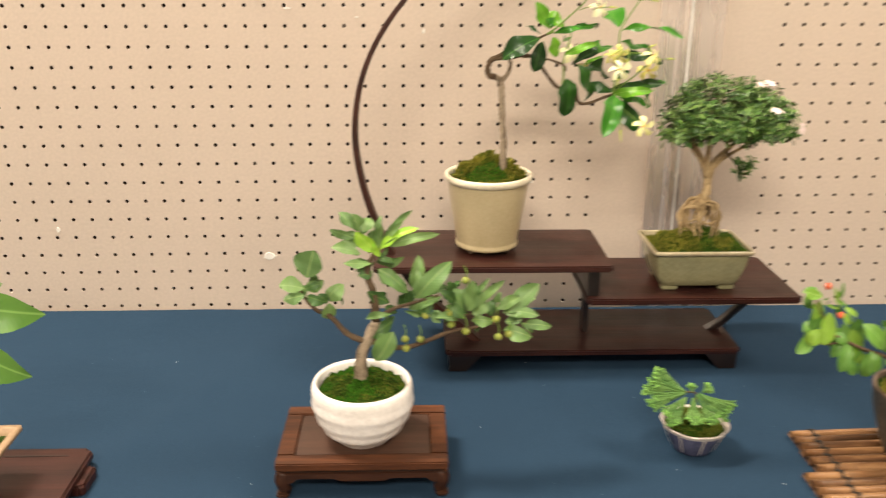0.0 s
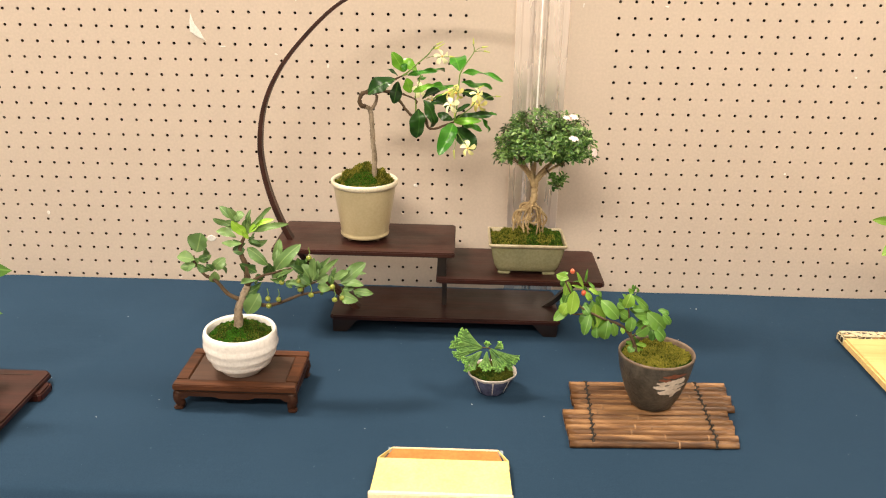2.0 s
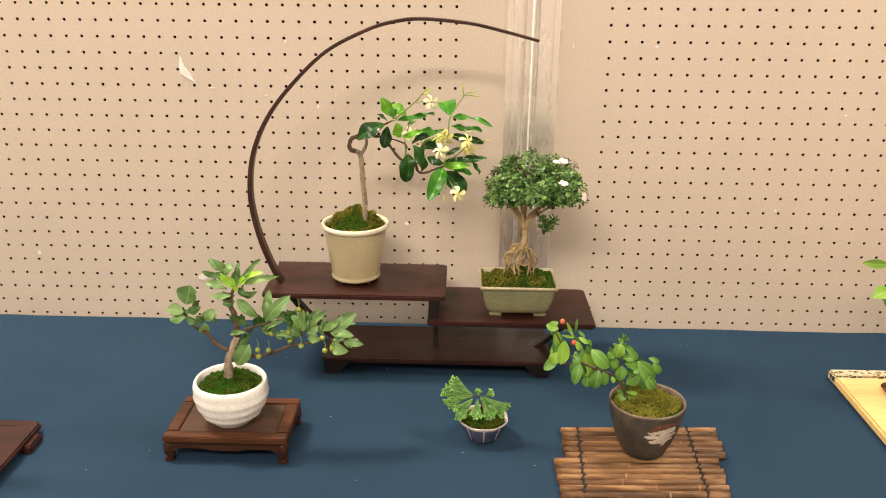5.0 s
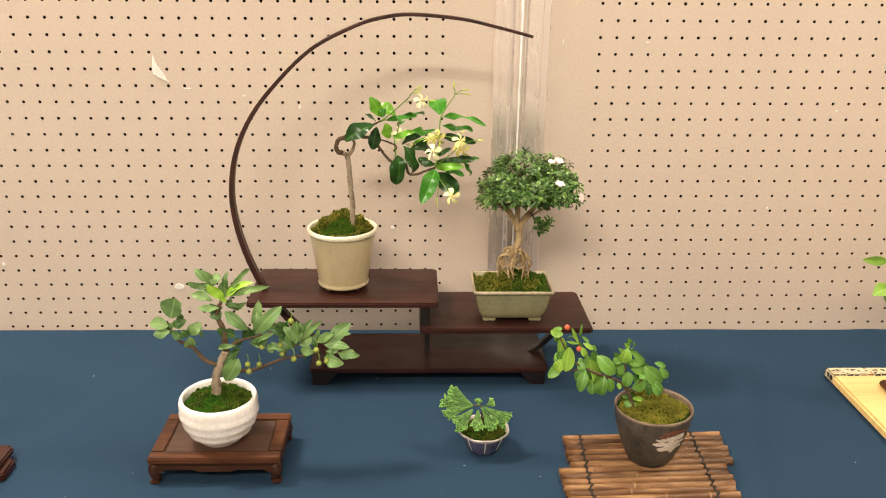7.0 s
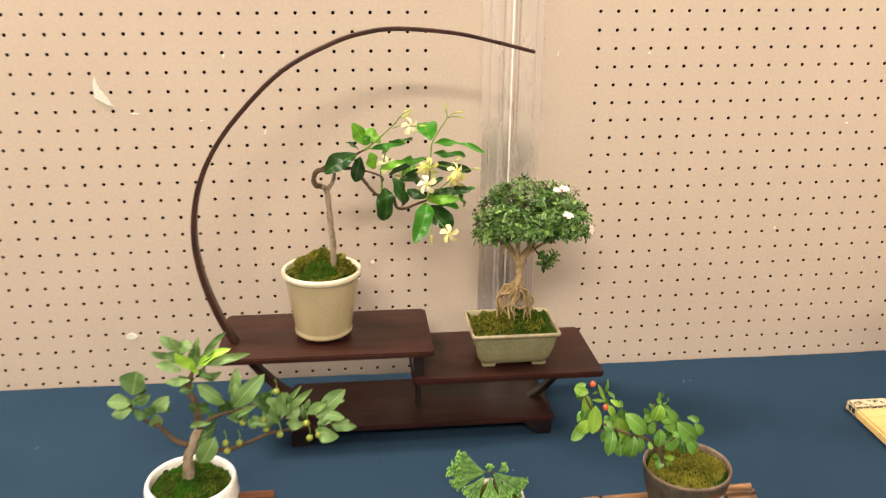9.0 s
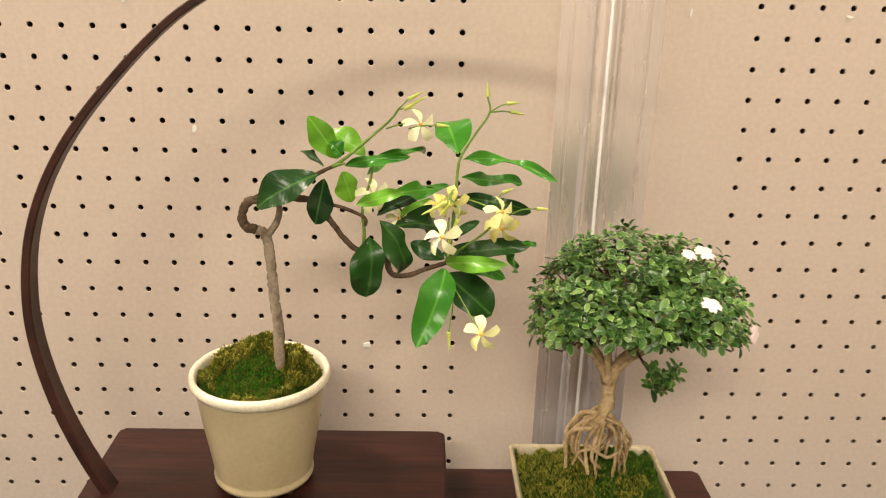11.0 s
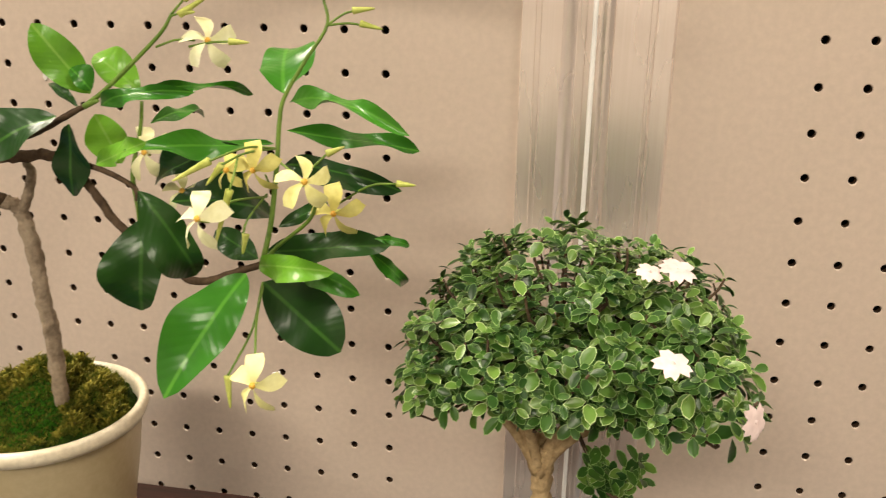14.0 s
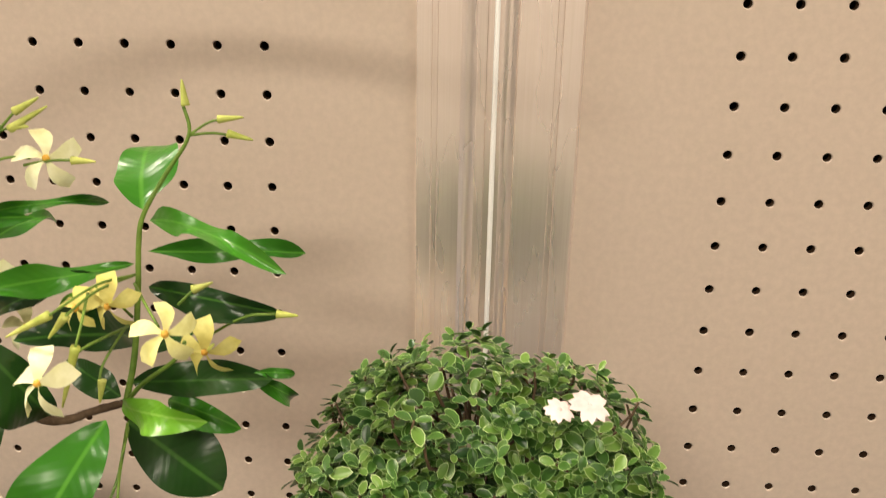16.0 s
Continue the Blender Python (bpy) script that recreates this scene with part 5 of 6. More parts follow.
def crown(tree):
    """Thousands of small pale-edged leaves in rosettes at the ends of fine twigs, in a broad uneven dome."""
    rng = random.Random(21)
    leaf_v, leaf_f, leaf_m = [], [], []
    twigs = []
    cx, cy, cz = 0.3475, -0.152, 0.970

    def blade(base, direction, normal, length, width):
        d = direction.normalized()
        n = (normal - d * normal.dot(d)).normalized()
        s = d.cross(n)
        k = len(leaf_v)
        outline = ((0.0, 0.06), (0.28, 0.42), (0.58, 0.50), (0.86, 0.35), (1.0, 0.0))
        right = [base + d * (t * length) + s * (w * width) + n * (length * (0.16 * w - 0.22 * t * t)) for t, w in outline]
        left = [base + d * (t * length) - s * (w * width) + n * (length * (0.16 * w - 0.22 * t * t)) for t, w in outline[3::-1]]
        ring = right + left
        mid = base + d * (0.5 * length) + n * (length * -0.06)
        leaf_v.extend(ring)
        leaf_v.extend(mid + (p - mid) * 0.905 for p in ring)
        leaf_v.append(mid)
        m = len(ring)
        for i in range(m):
            j = (i + 1) % m
            leaf_f.append((k + i, k + j, k + m + j, k + m + i))
            leaf_m.append(1)
            leaf_f.append((k + m + i, k + m + j, k + 2 * m))
            leaf_m.append(0)

    def rosette(p, out, scale):
        q = out.orthogonal().normalized()
        turn = rng.uniform(0, 6.28)
        for layer in range(rng.choice((2, 2, 3))):
            for k in range(2 if layer else rng.choice((2, 3))):
                a = turn + math.pi * k * (1 if layer else 1.0) + layer * 1.57 + rng.uniform(-0.4, 0.4)
                side = Matrix.Rotation(a, 3, out) @ q
                length = scale * rng.uniform(0.0054, 0.0094) * (1 - 0.18 * layer)
                blade(p + out * (0.0022 * layer - 0.002) + side * 0.0006, side + out * (rng.uniform(-0.1, 0.4) + 0.4 * layer), out + side * rng.uniform(-0.3, 0.2), length, length * rng.uniform(0.50, 0.66))

    pads = [(0.0, 0.0, 0.0, 0.052, 0.052, 0.052), (0.037, -0.005, 0.002, 0.031, 0.043, 0.043), (-0.040, -0.004, -0.006, 0.028, 0.044, 0.037), (0.053, -0.026, 0.000, 0.021, 0.028, 0.031),
            (0.012, -0.034, -0.008, 0.042, 0.024, 0.036), (-0.020, -0.030, -0.006, 0.042, 0.026, 0.034)]
    for px, py, pz, rx, ry, rz in pads:
        count = int(600 * (rx * ry + rx * rz + ry * rz) / 0.0134)
        for _ in range(count):
            a, s = rng.uniform(0, 2 * math.pi), rng.uniform(-0.30, 1.0)
            c = max(0.0, 1 - abs(s) ** 2.5) ** 0.4
            if rng.random() < 0.30:
                c = math.sqrt(rng.random())
                s = (1 - c ** 2.5) ** 0.4
            d = Vector((c * math.cos(a), c * math.sin(a), s))
            lump = 1 + 0.20 * noise.noise(Vector((d.x * 2.6 + px * 40, d.y * 2.6, d.z * 2.6))) + 0.08 * noise.noise(d * 7)
            deep = rng.choice((1.0, 1.0, 0.96, 0.88, 0.74, 1.05))
            p = Vector((cx + px + d.x * rx * lump * deep, cy + py + d.y * ry * lump * deep, cz + pz + d.z * rz * lump * deep * (1 if s > 0 else 0.75)))
            if p.y > -0.085 or p.z < 0.940 + max(0.0, -0.15 - p.y) * 0.55 + 0.006 * noise.noise(p * 60):
                continue
            out = (Vector((d.x / rx, d.y / ry, d.z / rz)).normalized() + Vector((rng.uniform(-0.8, 0.8), rng.uniform(-0.7, 0.7), 0.75))).normalized()
            rosette(p, out, 1.0)
            if rng.random() < 0.30:
                twigs.append(([p, p - out * 0.012, p + (Vector((cx, cy, cz)) - p) * 0.55], 0.0005, 0.0008))
    for k in range(16):
        t = k / 15
        p = Vector((0.362 + 0.018 * t + rng.uniform(-0.004, 0.004), -0.174 + rng.uniform(-0.008, 0.008), 0.938 - 0.016 * math.sin(3 * t) + rng.uniform(-0.005, 0.004)))
        rosette(p, Vector((0.4, -0.4, 0.7)).normalized(), 1.1)
    part("crown", mesh_of("crown", leaf_v, leaf_f, [SER_LEAF, SER_EDGE], True, leaf_m), tree, "dense dome of small green leaves with cream edges", kind="stuff")
    verts, faces = joined([tube_data(p, a, b, 5, 2) for p, a, b in twigs])
    part("twig_tangle", mesh_of("twig_tangle", verts, faces, BARK_DARK), tree, "fine brown twigs", kind="stuff")
    part("drooping_twig", tube([(0.354, -0.162, 0.944), (0.363, -0.172, 0.931), (0.371, -0.176, 0.921), (0.379, -0.175, 0.926)], 0.001, 0.0006, BARK_DARK, 6, 5), tree)


def small_flower(tree, c, seed):
    rng = random.Random(seed + 40)
    face = Vector((0.15, -0.35, 0.92)).normalized() if seed < 3 else Vector((0.7, -0.6, 0.2)).normalized()
    u = face.orthogonal().normalized()
    v = face.cross(u)
    size = 0.0074 if seed != 1 else 0.0056
    head = part("flower", mesh_of("flower", *ball_data(c, 0.0012, 1, 8, 5), PETAL_PINK), tree, "small pale pink open flower")
    for k in range(5):
        a = 2 * math.pi * k / 5 + rng.uniform(-0.15, 0.15)
        along = u * math.cos(a) + v * math.sin(a)
        across = face.cross(along)
        verts, faces = [], []
        for i in range(5):
            t = i / 4
            w = size * (0.12 + 0.27 * math.sin(math.pi * min(1, 0.12 + t * 0.74)))
            for s in (-1, 0, 1):
                notch = -0.14 * size if (i == 4 and s == 0) else 0
                verts.append(c + along * (size * t + notch) + across * (w * s) + face * (size * (0.12 - 0.22 * (t - 0.4) ** 2 - 0.1 * abs(s) * t + rng.uniform(-0.04, 0.04))))
        for i in range(4):
            for s in range(2):
                q = i * 3 + s
                faces.append((q, q + 1, q + 4, q + 3))
        part("petal", mesh_of("petal", verts, faces, PETAL_PINK), head)


# ---- white bowl on its carved stand ----
def behind(rows, depth, size):
    """A second layer of smaller leaves, turned and set back behind the first."""
    out = []
    for b, t, width, tint in rows:
        b, t = Vector(b), Vector(t)
        swing = Matrix.Rotation(random.uniform(-0.9, 0.9), 3, (0, 1, 0))
        b = b + Vector((random.uniform(-0.004, 0.004), depth * random.uniform(0.5, 1.3), random.uniform(-0.004, 0.004)))
        out.append((b, b + swing @ (t - (b - Vector((0, depth, 0)))) * size, width * size, min(tint, 1)))
    return out


def carved_stand():
    x0, x1, y0, y1, top = -0.1275, 0.0290, -0.4385, -0.3345, 0.7225
    s = thing("carved_wooden_stand", ((x0 + x1) / 2, (y0 + y1) / 2, TABLE), "low reddish brown carved wooden stand with scrolled feet", "stand")
    rail = 0.016
    z0 = top - 0.008
    part("frame_rail", slab(x0, x1, y0, y0 + rail, z0, top, WALNUT, 0.0012), s)
    part("frame_rail", slab(x0, x1, y1 - rail, y1, z0, top, WALNUT, 0.0012), s)
    part("frame_stile", slab(x0, x0 + rail, y0 + rail, y1 - rail, z0, top, WALNUT, 0.0012), s)
    part("frame_stile", slab(x1 - rail, x1, y0 + rail, y1 - rail, z0, top, WALNUT, 0.0012), s)
    part("panel", slab(x0 + rail + 0.0006, x1 - rail - 0.0006, y0 + rail + 0.0006, y1 - rail - 0.0006, z0 + 0.001, top - 0.0012, WALNUT_PANEL, 0.0006), s, "sunk dull brown panel")
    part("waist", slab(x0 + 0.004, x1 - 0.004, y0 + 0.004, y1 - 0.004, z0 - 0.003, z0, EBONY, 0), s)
    # aprons with a shallow cloud-shaped lower edge
    def apron(a, b, y, along_x):
        verts, faces = [], []
        n = 24
        for i in range(n + 1):
            t = i / n
            e = min(t, 1 - t)
            low = z0 - 0.0125 + (0.0045 if 0.12 < e < 0.36 else 0.0018 if e >= 0.36 else 0.0)
            p = a + (b - a) * t
            for q in (y, y + 0.005):
                verts += [((p, q, z0 - 0.003) if along_x else (q, p, z0 - 0.003)), ((p, q, low) if along_x else (q, p, low))]
        for i in range(n):
            k = 4 * i
            faces += [(k, k + 4, k + 5, k + 1), (k + 2, k + 3, k + 7, k + 6), (k + 1, k + 5, k + 7, k + 3), (k, k + 2, k + 6, k + 4)]
        part("apron", mesh_of("apron", verts, faces, WALNUT_SHADED, False), s)
    apron(x0 + 0.001, x1 - 0.001, y0 + 0.0005, True)
    apron(x0 + 0.001, x1 - 0.001, y1 - 0.0055, True)
    apron(y0 + 0.001, y1 - 0.001, x0 + 0.0005, False)
    apron(y0 + 0.001, y1 - 0.001, x1 - 0.0055, False)
    for sx, fx in ((1, x0 + 0.001), (-1, x1 - 0.001)):
        for sy, fy in ((1, y0 + 0.001), (-1, y1 - 0.001)):
            pts = [(fx + sx * 0.006, fy + sy * 0.006, z0 - 0.004), (fx + sx * 0.004, fy + sy * 0.004, z0 - 0.012), (fx + sx * 0.0065, fy + sy * 0.0065, TABLE + 0.006), (fx + sx * 0.004, fy + sy * 0.004, TABLE + 0.0045)]
            v, f = tube_data(pts, 0.0072, 0.0052, 10, 4)
            part("leg", mesh_of("leg", v, f, WALNUT_SHADED), s)
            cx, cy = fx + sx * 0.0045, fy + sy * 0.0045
            part("foot", slab(cx - 0.0058, cx + 0.0058, cy - 0.0058, cy + 0.0058, TABLE, TABLE + 0.0055, WALNUT_SHADED, 0.0018), s)


def white_bowl():
    cx, cy, z0 = -0.0500, -0.3885, 0.7213
    tree = thing("bonsai_in_white_bowl", (cx, cy, z0), "fruiting bonsai in a round ribbed white glazed bowl", "bonsai")
    lumps = lambda a, r, z: r * (1 + 0.010 * math.sin(2 * a + z * 60) + 0.012 * noise.noise(Vector((math.cos(a) * 2, math.sin(a) * 2, z * 120))))
    profile = [(0.0, z0), (0.026, z0), (0.0275, z0 + 0.0015), (0.0285, z0 + 0.004), (0.0335, z0 + 0.0085), (0.0395, z0 + 0.0135), (0.0408, z0 + 0.0180), (0.0412, z0 + 0.0205), (0.0455, z0 + 0.0255),
               (0.0468, z0 + 0.0300), (0.0466, z0 + 0.0335), (0.0490, z0 + 0.0385), (0.0500, z0 + 0.0430), (0.0488, z0 + 0.0475), (0.0492, z0 + 0.0510), (0.0492, z0 + 0.056), (0.0484, z0 + 0.0615), (0.0468, z0 + 0.0640),
               (0.0450, z0 + 0.0640), (0.0436, z0 + 0.0620), (0.0430, z0 + 0.0560), (0.0426, z0 + 0.046)]
    profile = [(r * 0.955, z0 + (z - z0) * 0.92) for r, z in profile]
    part("bowl", mesh_of("bowl", *lathe_data(cx, cy, profile, 72, lumps), WHITE), tree, "white crackle-glazed bowl with uneven ribs")

    def level(x, y):
        d = math.hypot(x - cx, y - cy) / 0.041
        return z0 + 0.0500 + 0.008 * (1 - d * d) + 0.007 * math.exp(-((x - cx) ** 2 + (y - cy - 0.008) ** 2) / 0.0003) + 0.0018 * noise.noise(Vector((x * 70, y * 70, 3))) + cushions(x, y, 110, 0.0046) + cushions(x, y, 420, 0.0012)
    moss_bed(tree, disc_map(cx, cy, 0.0410), level, 9000, ((MOSS_BRIGHT, 1.1, "green"), (MOSS_OLIVE, 0.10, "olive")), 0.0020, 0.00045, 5)
    radii = [(0.0060, 0.0016), (0.0030, 0.0010), (0.0030, 0.0010), (0.0022, 0.0009), (0.0014, 0.0008)]
    for i, (pts, (r0, r1)) in enumerate(zip(CRAB_STEMS, radii)):
        if i == 0:
            pts = [(pts[0][0] - 0.001, pts[0][1], z0 + 0.058)] + pts[1:]
            part("trunk", tube(pts[:4], 0.0060, 0.0042, BARK_GREY, 12, 6, 0.28, 20), tree, "smooth grey brown lower trunk")
            part("trunk", tube(pts[3:], 0.0041, 0.0015, BARK_DARK, 10, 6, 0.3, 19), tree, "dark upper trunk")
            continue
        part("branch", tube(pts, r0, r1, BARK_DARK, 10, 5, 0.28, i + 20), tree)
    shapes = {}
    for tint, mat in ((0, CRAB_DARK), (1, CRAB_MID), (2, CRAB_LIGHT)):
        shapes[tint] = [leaf_shape("leaf", mat, 0.25, 0.52, b, f, w, 0.66, 12, 0.72) for b, f, w in ((0.08, 0.22, 0.20), (0.15, 0.34, 0.30), (-0.08, 0.18, 0.22))]
    for rows in (CRAB_LEFT, CRAB_TOP, CRAB_MIDDLE, CRAB_RIGHT_A, CRAB_RIGHT_B):
        put_leaves(tree, rows, shapes, 0.25, 0.4, 1.18)
    for rows in (CRAB_LEFT, CRAB_TOP, CRAB_RIGHT_A, CRAB_RIGHT_B):
        put_leaves(tree, behind(rows, 0.014, 0.72), shapes, 0.25, 0.9, 1.2)
    for rows in (CRAB_TOP, CRAB_MIDDLE, CRAB_RIGHT_A, CRAB_RIGHT_B):
        put_leaves(tree, behind(rows, 0.006, 0.55), shapes, 0.25, 1.0, 1.2)
    for i, c in enumerate(CRAB_FRUIT):
        c = Vector(c)
        fruit = part("fruit", mesh_of("fruit", *ball_data(c, 0.0036, 0.95, 12, 8), FRUIT), tree, "small yellow-green fruit")
        part("fruit_stalk", tube([c + Vector((0, 0, 0.0035)), c + Vector((0.001, 0.001, 0.007)), c + Vector((-0.001, 0.003, 0.013))], 0.0005, 0.0005, GREEN_STEM, 6, 4), fruit)


# ---- bamboo mat with the dark pot ----
def bamboo_mat():
    mat = thing("bamboo_mat", (0.48, -0.41, TABLE), "small mat of smoked bamboo slats tied with black cord", "mat")
    rng = random.Random(3)
    # two halves, the front one slid to the side; every slat with its own ends
    y = -0.3385
    slats = []
    for i in range(13):
        back = i < 6
        w = (0.0106, 0.0098, 0.0125, 0.0118, 0.0128, 0.0138, 0.0112, 0.0124, 0.0105, 0.0118, 0.0110, 0.0122, 0.0128)[i]
        left, right = (0.3855 - 0.0005 * i, 0.5965 - 0.0008 * i) if back else (0.3675 + 0.0003 * (i - 6), 0.580 - 0.0008 * (i - 6))
        if i == 5:
            right = 0.5925
        slats.append((left + rng.uniform(-0.0012, 0.0012), right + rng.uniform(-0.0018, 0.0018), y - w / 2, w))
        y -= w + 0.0003
    for i, (a, b, yc, w) in enumerate(slats):
        verts, faces = [], []
        n, ring = 18, 8
        arch = [(math.cos(math.pi * k / (ring - 1)), math.sin(math.pi * k / (ring - 1))) for k in range(ring)]
        knots = [rng.uniform(0.1, 0.9) for _ in range(2)]
        for s in range(n + 1):
            t = s / n
            x = a + (b - a) * t
            wob = 0.0006 * noise.noise(Vector((x * 20, i * 3.0, 0)))
            slope = 0.04 * (t - 0.5) * (b - a)
            swell = 1 + sum(0.05 * math.exp(-((t - k) / 0.02) ** 2) for k in knots)
            for c, q in arch:
                verts.append((x, yc + slope + wob + c * w / 2 * 0.88 * swell, TABLE + 0.0014 + q * 0.0066 * swell))
        for s in range(n):
            for k in range(ring - 1):
                p = s * ring + k
                faces.append((p, p + 1, p + ring + 1, p + ring))
            faces.append((s * ring, (s + 1) * ring, (s + 1) * ring + ring - 1, s * ring + ring - 1))
        faces.append(tuple(range(ring)))
        faces.append(tuple(n * ring + k for k in range(ring - 1, -1, -1)))
        slat = part("slat", mesh_of("slat", verts, faces, BAMBOO), mat)
        for knot in knots[: 1 + i % 2]:
            band, sides = [], []
            x = a + (b - a) * knot
            for dx, grow in ((-0.0011, 1.045), (0.0, 1.075), (0.0011, 1.045)):
                for c, q in arch:
                    band.append((x + dx, yc + 0.04 * (knot - 0.5) * (b - a) + c * w / 2 * grow, TABLE + 0.0014 + q * 0.0066 * grow))
            for s in range(2):
                sides += [(s * ring + k, s * ring + k + 1, (s + 1) * ring + k + 1, (s + 1) * ring + k) for k in range(ring - 1)]
            part("node", mesh_of("node", band, sides, BAMBOO_NODE), slat, "pale bamboo joint")
    for x in (0.4075, 0.5565):
        pts = []
        for i, (a, b, yc, w) in enumerate(slats):
            s = 0.04 * (x - 0.482)
            xx = x - 0.0008 * i + (0.0025 if i % 2 else -0.0025)
            pts += [(xx, yc + s + w * 0.5, TABLE + 0.0050), (xx + 0.001, yc + s, TABLE + 0.0090)]
        pts.append((x - 0.010, slats[-1][2] - slats[-1][3] * 0.5, TABLE + 0.003))
        chunks = [tube_data(pts, 0.0009, 0.0009, 6, 3), tube_data([(p[0] + 0.003 * (1 if k % 4 < 2 else -1), p[1], p[2]) for k, p in enumerate(pts)], 0.0008, 0.0008, 6, 3)]
        part("cord", mesh_of("cord", *joined(chunks), CORD), mat, "black knotted cord")


def dark_pot():
    cx, cy, z0 = 0.4850, -0.399, TABLE + 0.0080
    tree = thing("bonsai_in_dark_pot", (cx, cy, z0), "berried bonsai in a dark stoneware pot with a milky glaze patch", "bonsai")
    uneven = lambda a, r, z: r * (1 + 0.012 * math.sin(a * 2 + 0.6) + 0.008 * noise.noise(Vector((math.cos(a) * 3, math.sin(a) * 3, z * 90))))
    profile = [(0.0, z0), (0.022, z0), (0.0265, z0 + 0.003), (0.0300, z0 + 0.010), (0.0360, z0 + 0.023), (0.0416, z0 + 0.040), (0.0455, z0 + 0.056), (0.0472, z0 + 0.0680), (0.0478, z0 + 0.0725)]
    rim = [(0.0478, z0 + 0.0725), (0.0480, z0 + 0.0745), (0.0470, z0 + 0.0757), (0.0455, z0 + 0.0752), (0.0445, z0 + 0.0730), (0.0440, z0 + 0.062)]
    body = part("pot", mesh_of("pot", *lathe_data(cx, cy, profile, 64, uneven), RAKU), tree, "dark grey brown stoneware pot")
    part("rim", mesh_of("rim", *lathe_data(cx, cy, rim, 64, uneven), RAKU_RIM), body, "thin brown clay rim")

    def radius(a, z):
        for (r0, h0), (r1, h1) in zip(profile, profile[1:]):
            if h0 <= z <= h1:
                return uneven(a, r0 + (r1 - r0) * (z - h0) / max(1e-6, h1 - h0), z) + 0.0006
        return 0.0478
    # brushed glaze, in horizontal strokes on the front
    def stroke(a0, a1, zc, h, mat, name, label):
        verts, faces = [], []
        n, m = 22, 4
        for i in range(n + 1):
            t = i / n
            a = a0 + (a1 - a0) * t
            half = h * math.sin(math.pi * min(0.97, max(0.03, t))) ** 0.4 * (0.75 + 0.5 * noise.noise(Vector((t * 7, zc * 500, 0))))
            mid = zc + 0.002 * noise.noise(Vector((t * 4, zc * 300, 9)))
            for k in range(m + 1):
                z = mid + half * (2 * k / m - 1)
                q = radius(a, z)
                verts.append((cx + q * math.cos(a), cy + q * math.sin(a), z))
        for i in range(n):
            for k in range(m):
                p = i * (m + 1) + k
                faces.append((p, p + m + 1, p + m + 2, p + 1))
        part(name, mesh_of(name, verts, faces, mat), body, label)
    for a0, a1, zc, h in ((4.56, 5.42, 0.0535, 0.0050), (4.48, 5.50, 0.0465, 0.0058), (4.62, 5.42, 0.0390, 0.0050), (5.06, 5.42, 0.0565, 0.0036), (5.02, 5.16, 0.0345, 0.0055)):
        stroke(a0, a1, z0 + zc, h, RAKU_GLAZE, "glaze_stroke", "milky white brushed glaze")
    for a0, a1, zc, h in ((4.70, 5.45, 0.0628, 0.0032), (4.60, 4.95, 0.0580, 0.0024)):
        stroke(a0, a1, z0 + zc, h, RUST_GLAZE, "rust_stroke", "rust brown glaze")

    def level(x, y):
        d = math.hypot(x - cx, y - cy) / 0.044
        return z0 + 0.0685 + 0.008 * (1 - d * d) + 0.0016 * noise.noise(Vector((x * 70, y * 70, 13))) + cushions(x, y, 300, 0.0040) + cushions(x, y, 90, 0.0020)
    moss_bed(tree, disc_map(cx, cy, 0.0440), level, 11000, ((MOSS_GREEN, 0.08, "green"), (MOSS_TUFT, 0.9, "olive")), 0.0015, 0.00048, 1, lambda x, y: 0.02 + 0.02 * noise.noise(Vector((x * 150, y * 150, 4))))
    radii = [(0.0026, 0.0008), (0.0012, 0.0006), (0.0012, 0.0006), (0.0010, 0.0006), (0.001, 0.0006)]
    for i, (pts, (r0, r1)) in enumerate(zip(QUINCE_STEMS, radii)):
        if i == 0:
            pts = [(pts[0][0], pts[0][1], z0 + 0.072)] + pts[1:]
        part("trunk" if i == 0 else "branch", tube(pts, r0, r1, BARK_DARK, 10, 5, 0.25, i + 50), tree)
    shapes = {}
    for tint, mat in ((0, QUI_DARK), (1, QUI_MID), (2, QUI_LIGHT)):
        shapes[tint] = [leaf_shape("leaf", mat, 0.25, 0.52, b, f, w, 0.55, 12, 0.66) for b, f, w in ((0.08, 0.2, 0.12), (0.13, 0.3, 0.2), (-0.06, 0.16, 0.1))]
    for rows in (QUINCE_TIP_A, QUINCE_TIP_B, QUINCE_HEAD_A, QUINCE_HEAD_B):
        put_leaves(tree, rows, shapes, 0.25, 0.3, 1.18)
    for rows in (QUINCE_TIP_A, QUINCE_TIP_B, QUINCE_HEAD_A, QUINCE_HEAD_B):
        put_leaves(tree, behind(rows, 0.013, 0.78), shapes, 0.25, 0.8, 1.2)
    for c in QUINCE_BERRIES:
        part("berry", mesh_of("berry", *ball_data(c, 0.0031, 1.1, 12, 8), BERRY), tree, "orange red berry")


